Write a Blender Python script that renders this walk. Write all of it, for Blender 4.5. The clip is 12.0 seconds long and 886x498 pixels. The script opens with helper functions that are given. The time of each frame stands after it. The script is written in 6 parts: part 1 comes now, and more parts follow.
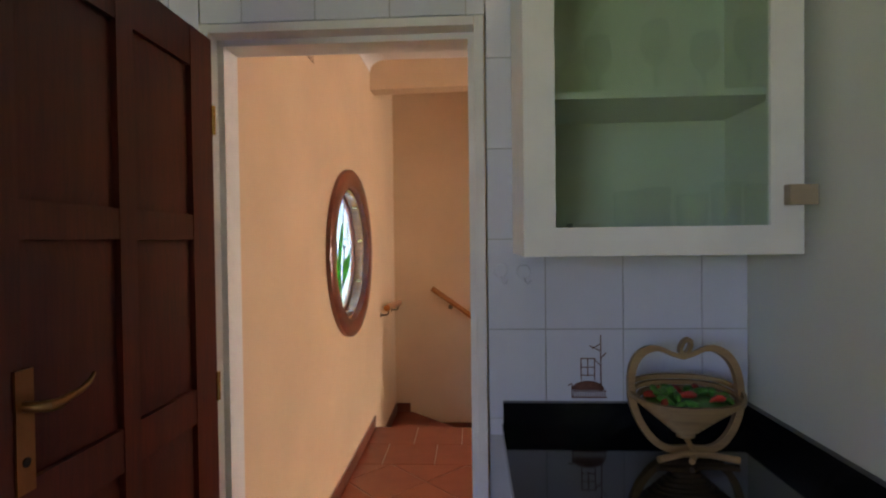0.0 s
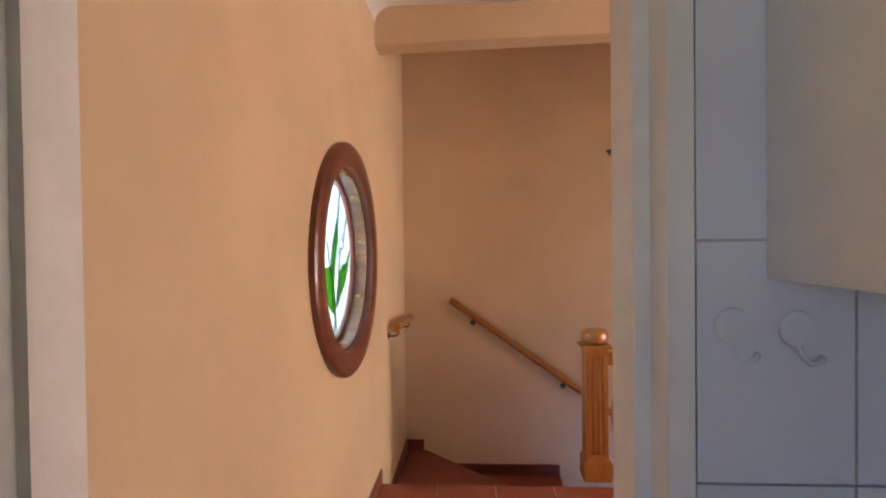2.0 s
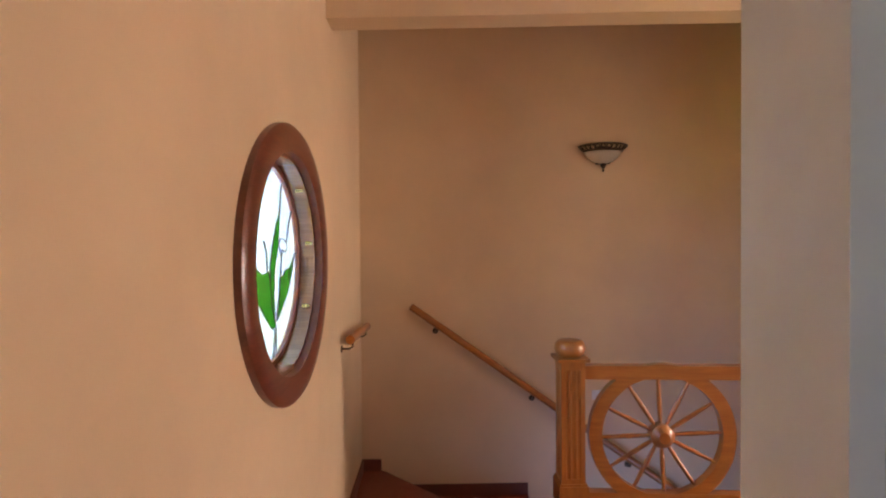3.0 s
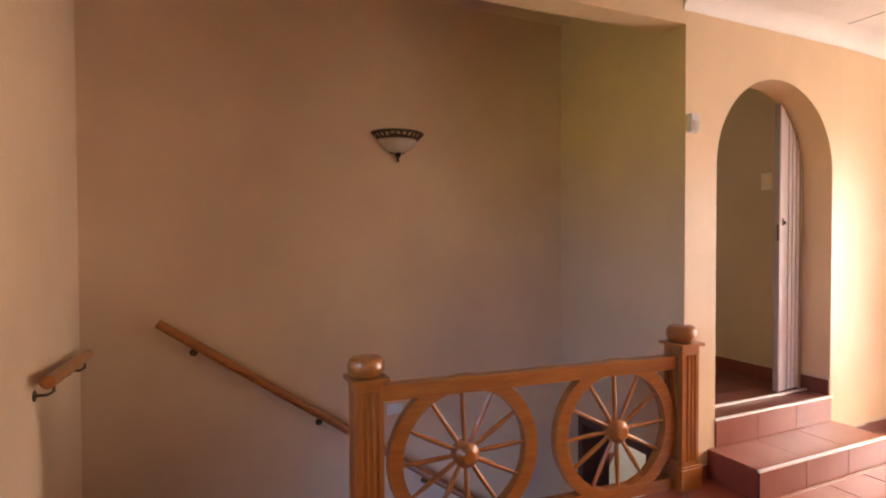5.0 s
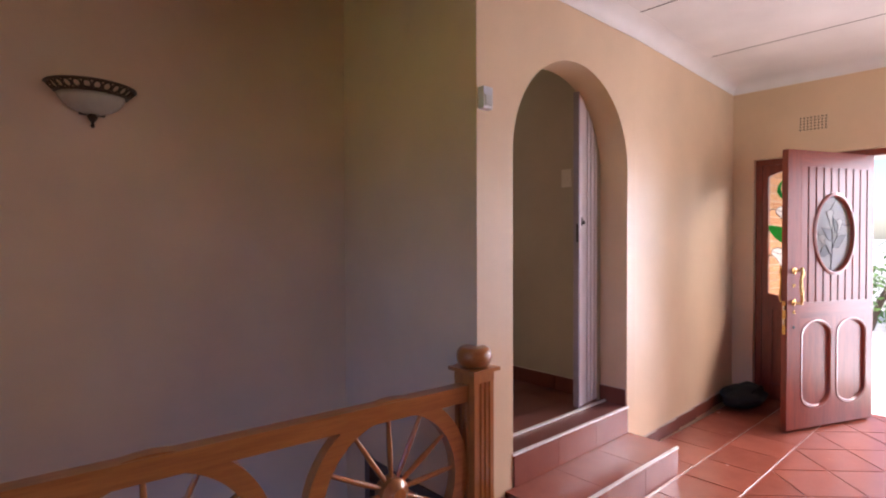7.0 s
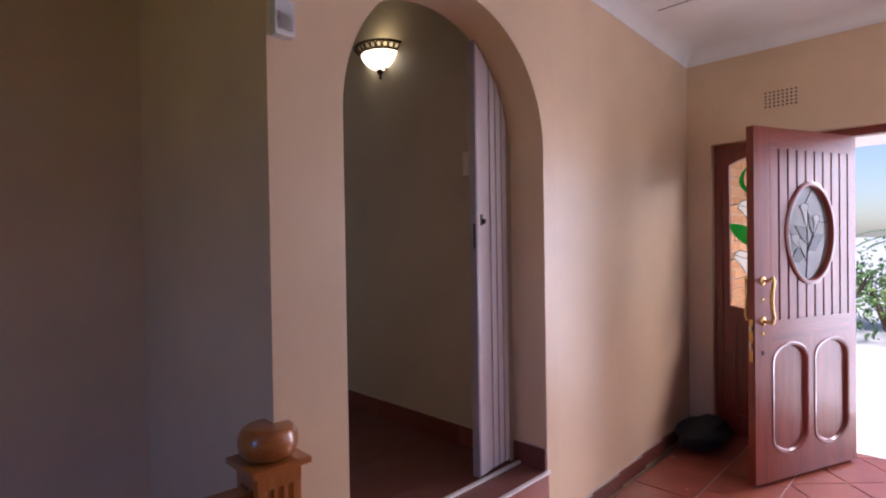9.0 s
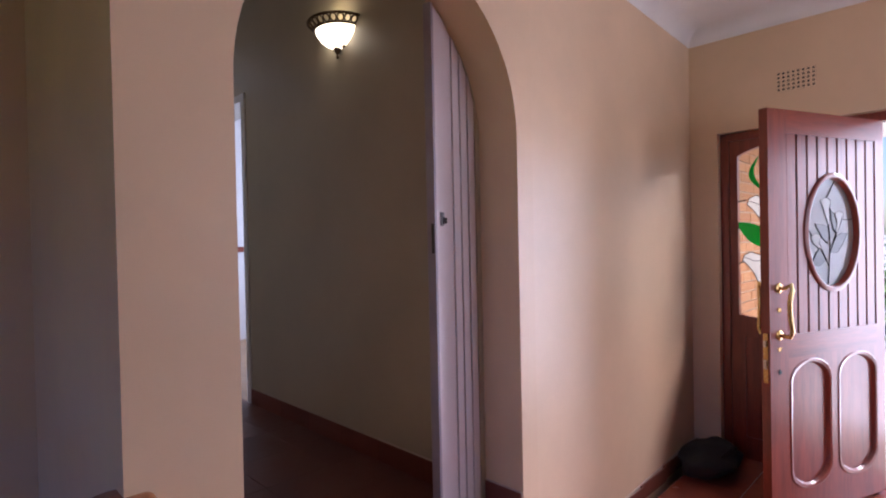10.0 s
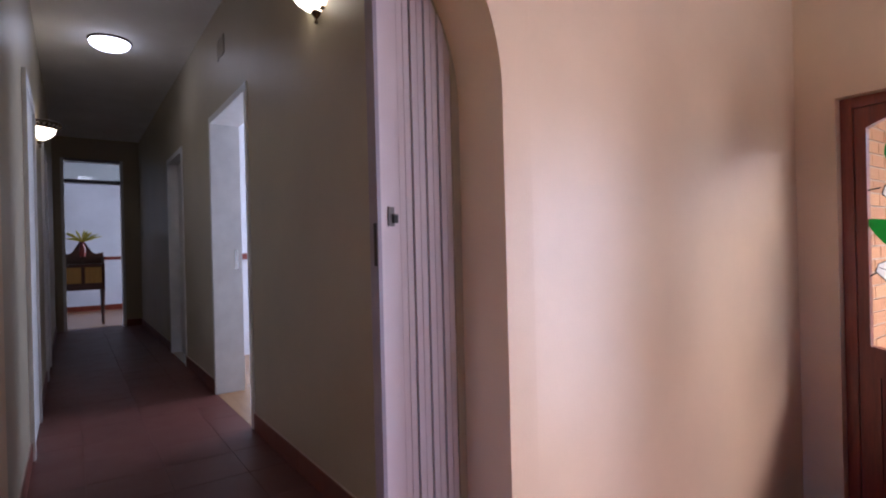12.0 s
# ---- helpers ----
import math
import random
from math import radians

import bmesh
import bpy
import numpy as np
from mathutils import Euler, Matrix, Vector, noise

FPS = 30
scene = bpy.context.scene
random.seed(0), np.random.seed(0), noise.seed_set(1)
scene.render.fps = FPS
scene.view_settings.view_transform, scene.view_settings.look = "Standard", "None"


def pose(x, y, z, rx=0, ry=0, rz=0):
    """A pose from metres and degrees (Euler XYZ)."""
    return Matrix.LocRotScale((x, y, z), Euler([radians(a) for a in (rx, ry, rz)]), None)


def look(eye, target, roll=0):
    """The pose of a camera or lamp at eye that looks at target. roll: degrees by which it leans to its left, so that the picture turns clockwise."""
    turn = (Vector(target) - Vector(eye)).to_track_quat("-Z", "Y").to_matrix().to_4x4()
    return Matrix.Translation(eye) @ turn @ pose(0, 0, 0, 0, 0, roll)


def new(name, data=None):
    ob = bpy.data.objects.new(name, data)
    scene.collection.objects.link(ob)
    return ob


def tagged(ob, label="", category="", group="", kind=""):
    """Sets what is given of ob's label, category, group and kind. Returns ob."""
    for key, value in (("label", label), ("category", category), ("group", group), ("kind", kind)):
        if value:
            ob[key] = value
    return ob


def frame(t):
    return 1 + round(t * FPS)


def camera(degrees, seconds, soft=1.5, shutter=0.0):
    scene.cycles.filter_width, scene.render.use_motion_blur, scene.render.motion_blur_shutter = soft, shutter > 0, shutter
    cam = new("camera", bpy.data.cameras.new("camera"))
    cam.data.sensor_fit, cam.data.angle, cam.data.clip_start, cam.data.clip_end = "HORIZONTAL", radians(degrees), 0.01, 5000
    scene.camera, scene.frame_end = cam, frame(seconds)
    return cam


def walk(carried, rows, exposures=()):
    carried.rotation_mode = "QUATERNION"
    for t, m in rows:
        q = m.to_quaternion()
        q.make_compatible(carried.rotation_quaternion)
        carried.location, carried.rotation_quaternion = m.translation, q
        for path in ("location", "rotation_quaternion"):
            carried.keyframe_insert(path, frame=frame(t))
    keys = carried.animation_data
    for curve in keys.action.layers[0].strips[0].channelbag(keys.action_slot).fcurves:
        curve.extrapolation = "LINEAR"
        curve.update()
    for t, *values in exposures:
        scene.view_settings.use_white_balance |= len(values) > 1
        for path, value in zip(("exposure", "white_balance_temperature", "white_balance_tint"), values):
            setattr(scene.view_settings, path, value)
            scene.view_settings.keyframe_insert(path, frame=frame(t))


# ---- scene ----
cam = camera(80.1, 12.0, soft=2.1)
PATH = [
    (0, (0.281, 0.283, 1.405), (0.174, 2.28, 1.372), -0.7),
    (0.5, (0.234, 0.536, 1.409), (0.121, 2.532, 1.374), -0.8),
    (1, (0.182, 0.76, 1.4), (0.066, 2.756, 1.364), -0.8),
    (1.5, (0.147, 0.985, 1.406), (0.018, 2.981, 1.37), -0.8),
    (2, (0.102, 1.196, 1.409), (-0.021, 3.192, 1.378), -0.7),
    (2.5, (0.067, 1.373, 1.419), (0.006, 3.372, 1.388), -0.5),
    (4.5, (0.12, 1.958, 1.385), (0.664, 3.883, 1.358), -0.4),
    (5, (0.157, 2.062, 1.403), (0.971, 3.889, 1.363), -0.2),
    (5.5, (0.311, 2.174, 1.394), (1.335, 3.892, 1.355), -0.1),
    (6, (0.487, 2.312, 1.373), (1.658, 3.933, 1.355), -0.4),
    (6.5, (0.664, 2.426, 1.384), (1.916, 3.986, 1.357), -0.3),
    (7, (0.879, 2.525, 1.398), (2.215, 4.013, 1.362), -0.2),
    (9, (1.904, 2.836, 1.409), (3.322, 4.246, 1.384), -0.9),
    (9.5, (2.108, 2.899, 1.411), (3.521, 4.314, 1.388), -1.0),
    (10, (2.323, 2.989, 1.419), (3.734, 4.406, 1.395), -1.2),
    (10.5, (2.515, 3.03, 1.419), (3.918, 4.455, 1.396), -1.2),
    (11, (2.701, 3.06, 1.419), (4.08, 4.509, 1.403), -1.2),
    (11.5, (2.879, 3.093, 1.424), (4.153, 4.634, 1.417), -1.4),
    (12, (3.031, 3.191, 1.421), (4.185, 4.824, 1.419), -1.4),
]
EXPOSURES = [(0, 1.55, 8150, 13), (0.5, 1.68, 8150, 14), (1.5, 1.72, 8250, 17), (2.5, 1.58, 8300, 18), (5, 1.32, 8300, 21), (5.5, 1.27, 7600, 20), (7, 0.75, 6150, 23), (9, 0.13, 5700, 25), (12, 0.42, 5450, 24)]
walk(cam, [(t, look(eye, target, roll)) for t, eye, target, roll in PATH], EXPOSURES)

# ---------------------------------------------------------------- light
world = bpy.data.worlds.new("sky")
scene.world = world
world.use_nodes = True
wn = world.node_tree
sky = wn.nodes.new("ShaderNodeTexSky")
sky.sky_type, sky.sun_disc = "NISHITA", False
sky.sun_elevation, sky.sun_rotation = radians(58), radians(178)
wn.links.new(sky.outputs["Color"], wn.nodes["Background"].inputs["Color"])
wn.nodes["Background"].inputs["Strength"].default_value = 0.15

sun = new("sun", bpy.data.lights.new("sun", "SUN"))
sun.data.energy, sun.data.angle, sun.data.color = 5.0, radians(0.5), (1.0, 0.95, 0.88)
# the sun stands to the south-east, high
sun.matrix_world = look((0.3, -16, 30), (0, 0, 0))


def area_lamp(name, m, sx, sy, watts, colour):
    data = bpy.data.lights.new(name, "AREA")
    data.shape, data.size, data.size_y, data.energy, data.color = "RECTANGLE", sx, sy, watts, colour
    ob = new(name, data)
    ob.matrix_world = m
    return ob


def bulb(name, place, watts, colour, size=0.04):
    data = bpy.data.lights.new(name, "POINT")
    data.energy, data.color, data.shadow_soft_size = watts, colour, size
    ob = new(name, data)
    ob.location = place
    return ob


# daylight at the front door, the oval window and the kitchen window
area_lamp("door_daylight", look((6.42, 2.72, 1.05), (3.0, 3.2, 0.7)), 0.7, 1.9, 20, (0.95, 0.94, 1.0)).data.spread = radians(105)
area_lamp("porch_daylight", look((7.8, 0.9, 1.5), (5.0, 3.9, 1.1)), 1.6, 2.2, 14, (0.95, 0.96, 1.0))
# soft fill through an unseen south opening, added to brighten the hall
area_lamp("hall_fill", look((4.95, 1.70, 1.55), (4.8, 4.2, 1.35)), 1.4, 1.1, 8.0, (0.97, 0.98, 1.0))
# blue sky falls downwards through a window, green light from the garden rises
area_lamp("oval_sky", look((-2.7, 2.85, 1.95), (1.4, 4.4, 1.95)), 1.8, 1.0, 250, (0.16, 0.36, 1.0))
area_lamp("oval_garden", look((-2.7, 2.85, 0.65), (1.4, 4.4, 0.65)), 1.8, 1.25, 82, (0.75, 1.0, 0.20))
area_lamp("kitchen_sky", look((-2.8, -4.5, 2.15), (0.7, 1.4, 2.15)), 2.4, 1.1, 33, (0.17, 0.32, 1.0))
area_lamp("kitchen_garden", look((-2.8, -4.5, 0.65), (0.7, 1.4, 0.65)), 2.4, 1.0, 16, (0.62, 1.0, 0.20))
# daylight from the porch through the sidelight
area_lamp("sidelight_daylight", look((8.5, 2.4, 3.15), (5.6, 4.1, 1.2)), 1.8, 1.0, 270, (1.0, 0.86, 0.75))

# ---------------------------------------------------------------- materials


def material(name):
    m = bpy.data.materials.new(name)
    m.use_nodes = True
    return m, m.node_tree.nodes, m.node_tree.links, m.node_tree.nodes["Principled BSDF"]


def coords(n, l, scale=(1, 1, 1), local=False):
    tc = n.new("ShaderNodeTexCoord")
    mp = n.new("ShaderNodeMapping")
    mp.inputs["Scale"].default_value = scale
    if local:
        l.new(tc.outputs["Object"], mp.inputs["Vector"])
    else:
        geo = n.new("ShaderNodeNewGeometry")
        l.new(geo.outputs["Position"], mp.inputs["Vector"])
    return mp.outputs["Vector"]


def noise_tex(n, l, vec, scale, detail=4.0, rough=0.55):
    t = n.new("ShaderNodeTexNoise")
    t.inputs["Scale"].default_value, t.inputs["Detail"].default_value = scale, detail
    t.inputs["Roughness"].default_value = rough
    l.new(vec, t.inputs["Vector"])
    return t.outputs["Fac"]


def ramp(n, l, fac, stops):
    r = n.new("ShaderNodeValToRGB")
    e = r.color_ramp.elements
    while len(e) < len(stops):
        e.new(0.5)
    for el, (p, c) in zip(e, stops):
        el.position, el.color = p, (*c, 1)
    l.new(fac, r.inputs["Fac"])
    return r.outputs["Color"]


def mixed(n, l, fac, a, b, kind="MIX"):
    m = n.new("ShaderNodeMix")
    m.data_type, m.blend_type = "RGBA", kind
    for s, v in ((m.inputs["Factor"], fac), (m.inputs["A"], a), (m.inputs["B"], b)):
        if isinstance(v, (int, float)):
            s.default_value = v
        elif isinstance(v, tuple):
            s.default_value = (*v, 1)
        else:
            l.new(v, s)
    return m.outputs["Result"]


def bump(n, l, bsdf, height, strength, distance=0.002):
    b = n.new("ShaderNodeBump")
    b.inputs["Strength"].default_value, b.inputs["Distance"].default_value = strength, distance
    l.new(height, b.inputs["Height"])
    l.new(b.outputs["Normal"], bsdf.inputs["Normal"])


def plain(name, colour, rough=0.5, metal=0.0, vary=0.08, scale=9.0, relief=0.15, coat=0.0):
    """Paint, plastic or metal with faint unevenness at two scales."""
    m, n, l, b = material(name)
    v = coords(n, l)
    big, fine = noise_tex(n, l, v, scale), noise_tex(n, l, v, scale * 14)
    lo = tuple(c * (1 - vary) for c in colour)
    hi = tuple(min(1, c * (1 + vary)) for c in colour)
    c = ramp(n, l, big, [(0.3, lo), (0.7, hi)])
    l.new(c, b.inputs["Base Color"])
    rr = ramp(n, l, fine, [(0.3, (max(0.02, rough * 0.85),) * 3), (0.7, (min(1, rough * 1.15),) * 3)])
    l.new(rr, b.inputs["Roughness"])
    b.inputs["Metallic"].default_value, b.inputs["Coat Weight"].default_value = metal, coat
    if relief:
        bump(n, l, b, fine, relief, 0.001)
    return m


def plaster(name, colour, stain, rough=0.55):
    """Roller-painted plaster: low waves, orange-peel grain and faint scuffs."""
    m, n, l, b = material(name)
    v = coords(n, l)
    wave, grain, scuff = noise_tex(n, l, v, 1.3, 5), noise_tex(n, l, v, 160, 2), noise_tex(n, l, v, 5, 8, 0.7)
    # paint waves, with their tone swing widened to imitate uneven light
    c = ramp(n, l, wave, [(0.3, tuple(x * 0.90 for x in colour)), (0.7, tuple(min(1, x * 1.08) for x in colour))])
    c = mixed(n, l, ramp(n, l, scuff, [(0.62, (0, 0, 0)), (0.8, (0.35, 0.35, 0.35))]), c, stain)
    l.new(c, b.inputs["Base Color"])
    b.inputs["Roughness"].default_value = rough
    s = n.new("ShaderNodeMath")
    s.operation = "MULTIPLY_ADD"
    s.inputs[1].default_value = 6.0
    l.new(wave, s.inputs[0])
    l.new(grain, s.inputs[2])
    bump(n, l, b, s.outputs[0], 0.18, 0.0015)
    return m


def wood(name, dark, light, axis="Z", rough=0.3, coat=0.5, scale=1.0):
    """Varnished timber with grain along one axis of the object."""
    m, n, l, b = material(name)
    stretch = {"X": (1.2, 16, 16), "Y": (16, 1.2, 16), "Z": (16, 16, 1.2)}[axis]
    info = n.new("ShaderNodeObjectInfo")
    tc = n.new("ShaderNodeTexCoord")
    add = n.new("ShaderNodeVectorMath")
    add.operation = "ADD"
    l.new(tc.outputs["Object"], add.inputs[0])
    sc = n.new("ShaderNodeVectorMath")
    sc.operation = "SCALE"
    sc.inputs[0].default_value = (3.1, 5.7, 2.3)
    l.new(info.outputs["Random"], sc.inputs["Scale"])
    l.new(sc.outputs[0], add.inputs[1])
    mp = n.new("ShaderNodeMapping")
    mp.inputs["Scale"].default_value = tuple(s * scale for s in stretch)
    l.new(add.outputs[0], mp.inputs["Vector"])
    ring, fibre = noise_tex(n, l, mp.outputs["Vector"], 1.6, 6, 0.65), noise_tex(n, l, mp.outputs["Vector"], 9, 3)
    mid = tuple((a + c) / 2 for a, c in zip(dark, light))
    c = ramp(n, l, ring, [(0.3, dark), (0.5, mid), (0.72, light)])
    c = mixed(n, l, 0.35, c, ramp(n, l, fibre, [(0.3, dark), (0.7, light)]))
    l.new(c, b.inputs["Base Color"])
    b.inputs["Roughness"].default_value, b.inputs["Coat Weight"].default_value = rough, coat
    b.inputs["Coat Roughness"].default_value = 0.15
    bump(n, l, b, fibre, 0.12, 0.0008)
    return m


def tile_mat(name, colours, rough, vary_scale=7.0, relief=0.3):
    """Glazed or quarry tile: each piece its own shade, mottled and slightly uneven."""
    m, n, l, b = material(name)
    info = n.new("ShaderNodeObjectInfo")
    v = coords(n, l)
    mott, fine = noise_tex(n, l, v, vary_scale, 6, 0.65), noise_tex(n, l, v, 70, 3)
    c1 = ramp(n, l, info.outputs["Random"], [(0.0, colours[0]), (1.0, colours[1])])
    c2 = ramp(n, l, mott, [(0.3, colours[2]), (0.72, colours[1])])
    c = mixed(n, l, 0.4, c1, c2)
    l.new(c, b.inputs["Base Color"])
    l.new(ramp(n, l, mott, [(0.25, (rough * 0.88,) * 3), (0.75, (rough * 1.12,) * 3)]), b.inputs["Roughness"])
    s = n.new("ShaderNodeMath")
    s.operation = "MULTIPLY_ADD"
    s.inputs[1].default_value = 3.0
    l.new(mott, s.inputs[0])
    l.new(fine, s.inputs[2])
    bump(n, l, b, s.outputs[0], relief, 0.0006)
    return m


def glass(name, colour=(1, 1, 1), rough=0.0, clear=0.9, gloss=(0.6, 0.045)):
    """A thin pane: mostly see-through, with a real mirror gloss by Fresnel."""
    m, n, l, b = material(name)
    n.remove(b)
    out = n["Material Output"]
    tr, gl = n.new("ShaderNodeBsdfTransparent"), n.new("ShaderNodeBsdfGlossy")
    tr.inputs["Color"].default_value = (*[c * clear + (1 - clear) * 0 for c in colour], 1)
    gl.inputs["Roughness"].default_value = rough
    lw, mx = n.new("ShaderNodeLayerWeight"), n.new("ShaderNodeMixShader")
    lw.inputs["Blend"].default_value = 0.25
    pw = n.new("ShaderNodeMath")
    pw.operation = "MULTIPLY_ADD"
    pw.inputs[1].default_value, pw.inputs[2].default_value = gloss
    l.new(lw.outputs["Facing"], pw.inputs[0])
    l.new(pw.outputs[0], mx.inputs[0])
    l.new(tr.outputs[0], mx.inputs[1])
    l.new(gl.outputs[0], mx.inputs[2])
    l.new(mx.outputs[0], out.inputs["Surface"])
    return m


def frosted(name, colour, clear=0.25):
    """Cathedral glass: diffuse light comes through it."""
    m, n, l, b = material(name)
    v = coords(n, l)
    f = noise_tex(n, l, v, 60, 3)
    n.remove(b)
    out = n["Material Output"]
    tl, tr, gl = n.new("ShaderNodeBsdfTranslucent"), n.new("ShaderNodeBsdfTransparent"), n.new("ShaderNodeBsdfGlossy")
    gl.inputs["Roughness"].default_value = 0.08
    tl.inputs["Color"].default_value = (*colour, 1)
    tr.inputs["Color"].default_value = (*colour, 1)
    a, c = n.new("ShaderNodeMixShader"), n.new("ShaderNodeMixShader")
    a.inputs[0].default_value = clear
    fr = n.new("ShaderNodeFresnel")
    bp = n.new("ShaderNodeBump")
    bp.inputs["Strength"].default_value, bp.inputs["Distance"].default_value = 0.4, 0.001
    l.new(f, bp.inputs["Height"])
    l.new(bp.outputs["Normal"], gl.inputs["Normal"])
    l.new(bp.outputs["Normal"], tl.inputs["Normal"])
    l.new(tl.outputs[0], a.inputs[1])
    l.new(tr.outputs[0], a.inputs[2])
    l.new(fr.outputs[0], c.inputs[0])
    l.new(a.outputs[0], c.inputs[1])
    l.new(gl.outputs[0], c.inputs[2])
    l.new(c.outputs[0], out.inputs["Surface"])
    return m


def glow(name, colour, strength):
    m, n, l, b = material(name)
    b.inputs["Base Color"].default_value = (*colour, 1)
    b.inputs["Emission Color"].default_value = (*colour, 1)
    b.inputs["Emission Strength"].default_value = strength
    b.inputs["Roughness"].default_value = 0.3
    return m


PEACH = plaster("peach_plaster", (0.71, 0.52, 0.335), (0.59, 0.44, 0.295), 0.42)
# corridor paint, darkened so its colour carries the corridor's shade
SHADED_CREAM = plaster("shaded_corridor_plaster", (0.46, 0.40, 0.29), (0.40, 0.34, 0.25), 0.45)
WHITE = plaster("white_ceiling_paint", (0.82, 0.80, 0.78), (0.72, 0.70, 0.66), 0.7)
ROOM_WHITE = plaster("pale_room_paint", (0.74, 0.76, 0.82), (0.66, 0.66, 0.7), 0.6)
# slight green in this paint imitates light bounced from the garden
KITCHEN_WALL = plaster("green_lit_kitchen_paint", (0.73, 0.77, 0.70), (0.63, 0.67, 0.62), 0.5)
FRAME_PAINT = plain("door_frame_paint", (0.76, 0.76, 0.75), 0.4, vary=0.06)
CUPBOARD_WHITE = plain("cupboard_white", (0.78, 0.79, 0.76), 0.35, vary=0.04)
MAHOGANY = wood("mahogany", (0.11, 0.015, 0.008), (0.28, 0.050, 0.022), "Z", 0.34, 0.35)
MAHOGANY_X = wood("mahogany_cross", (0.11, 0.015, 0.008), (0.28, 0.050, 0.022), "X", 0.34, 0.35)
DARK_MAHOGANY = wood("dark_mahogany", (0.050, 0.006, 0.004), (0.14, 0.021, 0.010), "Z", 0.5, 0.1)
OAK = wood("honey_oak", (0.25, 0.072, 0.014), (0.48, 0.175, 0.04), "Z", 0.28, 0.6)
OAK_X = wood("honey_oak_long", (0.25, 0.072, 0.014), (0.48, 0.175, 0.04), "X", 0.28, 0.6)
DARKWOOD = wood("dark_furniture_wood", (0.04, 0.014, 0.01), (0.12, 0.04, 0.025), "X", 0.3, 0.5)
BASKET_WOOD = wood("basket_wood", (0.17, 0.095, 0.04), (0.38, 0.24, 0.11), "X", 0.5, 0.15)
TERRACOTTA = tile_mat("terracotta_tile", ((0.24, 0.065, 0.040), (0.31, 0.09, 0.056), (0.21, 0.054, 0.034)), 0.25, relief=0.07)
# tile colour lowered to include the shade on the corridor skirting
SKIRT_TILE = tile_mat("skirting_tile", ((0.14, 0.037, 0.023), (0.21, 0.06, 0.038), (0.11, 0.028, 0.018)), 0.4)
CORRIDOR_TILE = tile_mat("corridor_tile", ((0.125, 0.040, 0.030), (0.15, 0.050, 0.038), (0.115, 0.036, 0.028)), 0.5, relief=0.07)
GROUT = plain("grout", (0.20, 0.10, 0.075), 0.85, vary=0.2)
PALE_GROUT = plain("pale_grout", (0.34, 0.215, 0.18), 0.85, vary=0.2)
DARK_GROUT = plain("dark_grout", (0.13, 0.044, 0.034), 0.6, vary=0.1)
NOSING = plain("pale_nosing", (0.55, 0.45, 0.38), 0.45)
ALUMINIUM = plain("aluminium_nosing", (0.85, 0.82, 0.80), 0.35, 0.5, vary=0.05)
GLAZED = tile_mat("glazed_wall_tile", ((0.62, 0.66, 0.75), (0.70, 0.73, 0.82), (0.58, 0.62, 0.71)), 0.15, relief=0.1)
WALL_GROUT = plain("wall_grout", (0.42, 0.44, 0.46), 0.8)
BLACK = plain("black_granite", (0.006, 0.006, 0.007), 0.06, vary=0.4, scale=120, relief=0)
BRASS = plain("brass", (0.62, 0.42, 0.16), 0.25, 1.0, vary=0.1)
BRONZE = plain("aged_bronze", (0.09, 0.06, 0.035), 0.45, 0.8, vary=0.3)
STEEL = plain("steel", (0.6, 0.6, 0.6), 0.25, 1.0)
IVORY = plain("ivory_plastic", (0.70, 0.66, 0.56), 0.4)
PALE_PVC = plain("pale_folding_door", (0.70, 0.63, 0.65), 0.4, vary=0.015, relief=0.05)
DARK_GAP = plain("flat_dark", (0.03, 0.028, 0.028), 0.7)
LEAD = plain("lead_came", (0.03, 0.03, 0.03), 0.5, 0.4)
PANE = glass("clear_glass", (0.97, 1.0, 0.97), 0.0, 0.97)
GLASSWARE = glass("drinking_glass", (1.0, 1.0, 1.0), 0.02, 1.0, (0.20, 0.035))
# green tint imitates the garden reflected in the cupboard glass
CUPBOARD_PANE = glass("green_reflection_pane", (0.86, 0.95, 0.84), 0.0, 0.95)
PALE_GLASS = frosted("pale_cathedral_glass", (0.88, 0.90, 0.86), 0.7)
GREEN_GLASS = frosted("green_glass", (0.03, 0.42, 0.10), clear=0.4)
DOOR_GLASS = frosted("grey_cathedral_glass", (0.95, 0.97, 1.0), 0.5)
GREY_GLASS = frosted("smoke_glass", (0.36, 0.38, 0.40), 0.3)
MILK_GLASS = frosted("milk_glass", (0.92, 0.92, 0.9))
LAMP_OFF = plain("opal_glass", (0.55, 0.49, 0.38), 0.25, vary=0.1)
LAMP_ON = glow("lit_opal_glass", (1.0, 0.86, 0.55), 4.0)
LAMP_WHITE = glow("lit_white_glass", (0.95, 0.97, 1.0), 4.5)
BLACK_CLOTH = plain("black_fabric", (0.012, 0.012, 0.013), 0.9, vary=0.4, scale=40, relief=0.6)

# ---------------------------------------------------------------- mesh helpers


def box(bm, x0, x1, y0, y1, z0, z1):
    vs = [bm.verts.new((x, y, z)) for x in (x0, x1) for y in (y0, y1) for z in (z0, z1)]
    for f in ((0, 1, 3, 2), (4, 6, 7, 5), (0, 4, 5, 1), (2, 3, 7, 6), (0, 2, 6, 4), (1, 5, 7, 3)):
        bm.faces.new([vs[i] for i in f])
    return vs


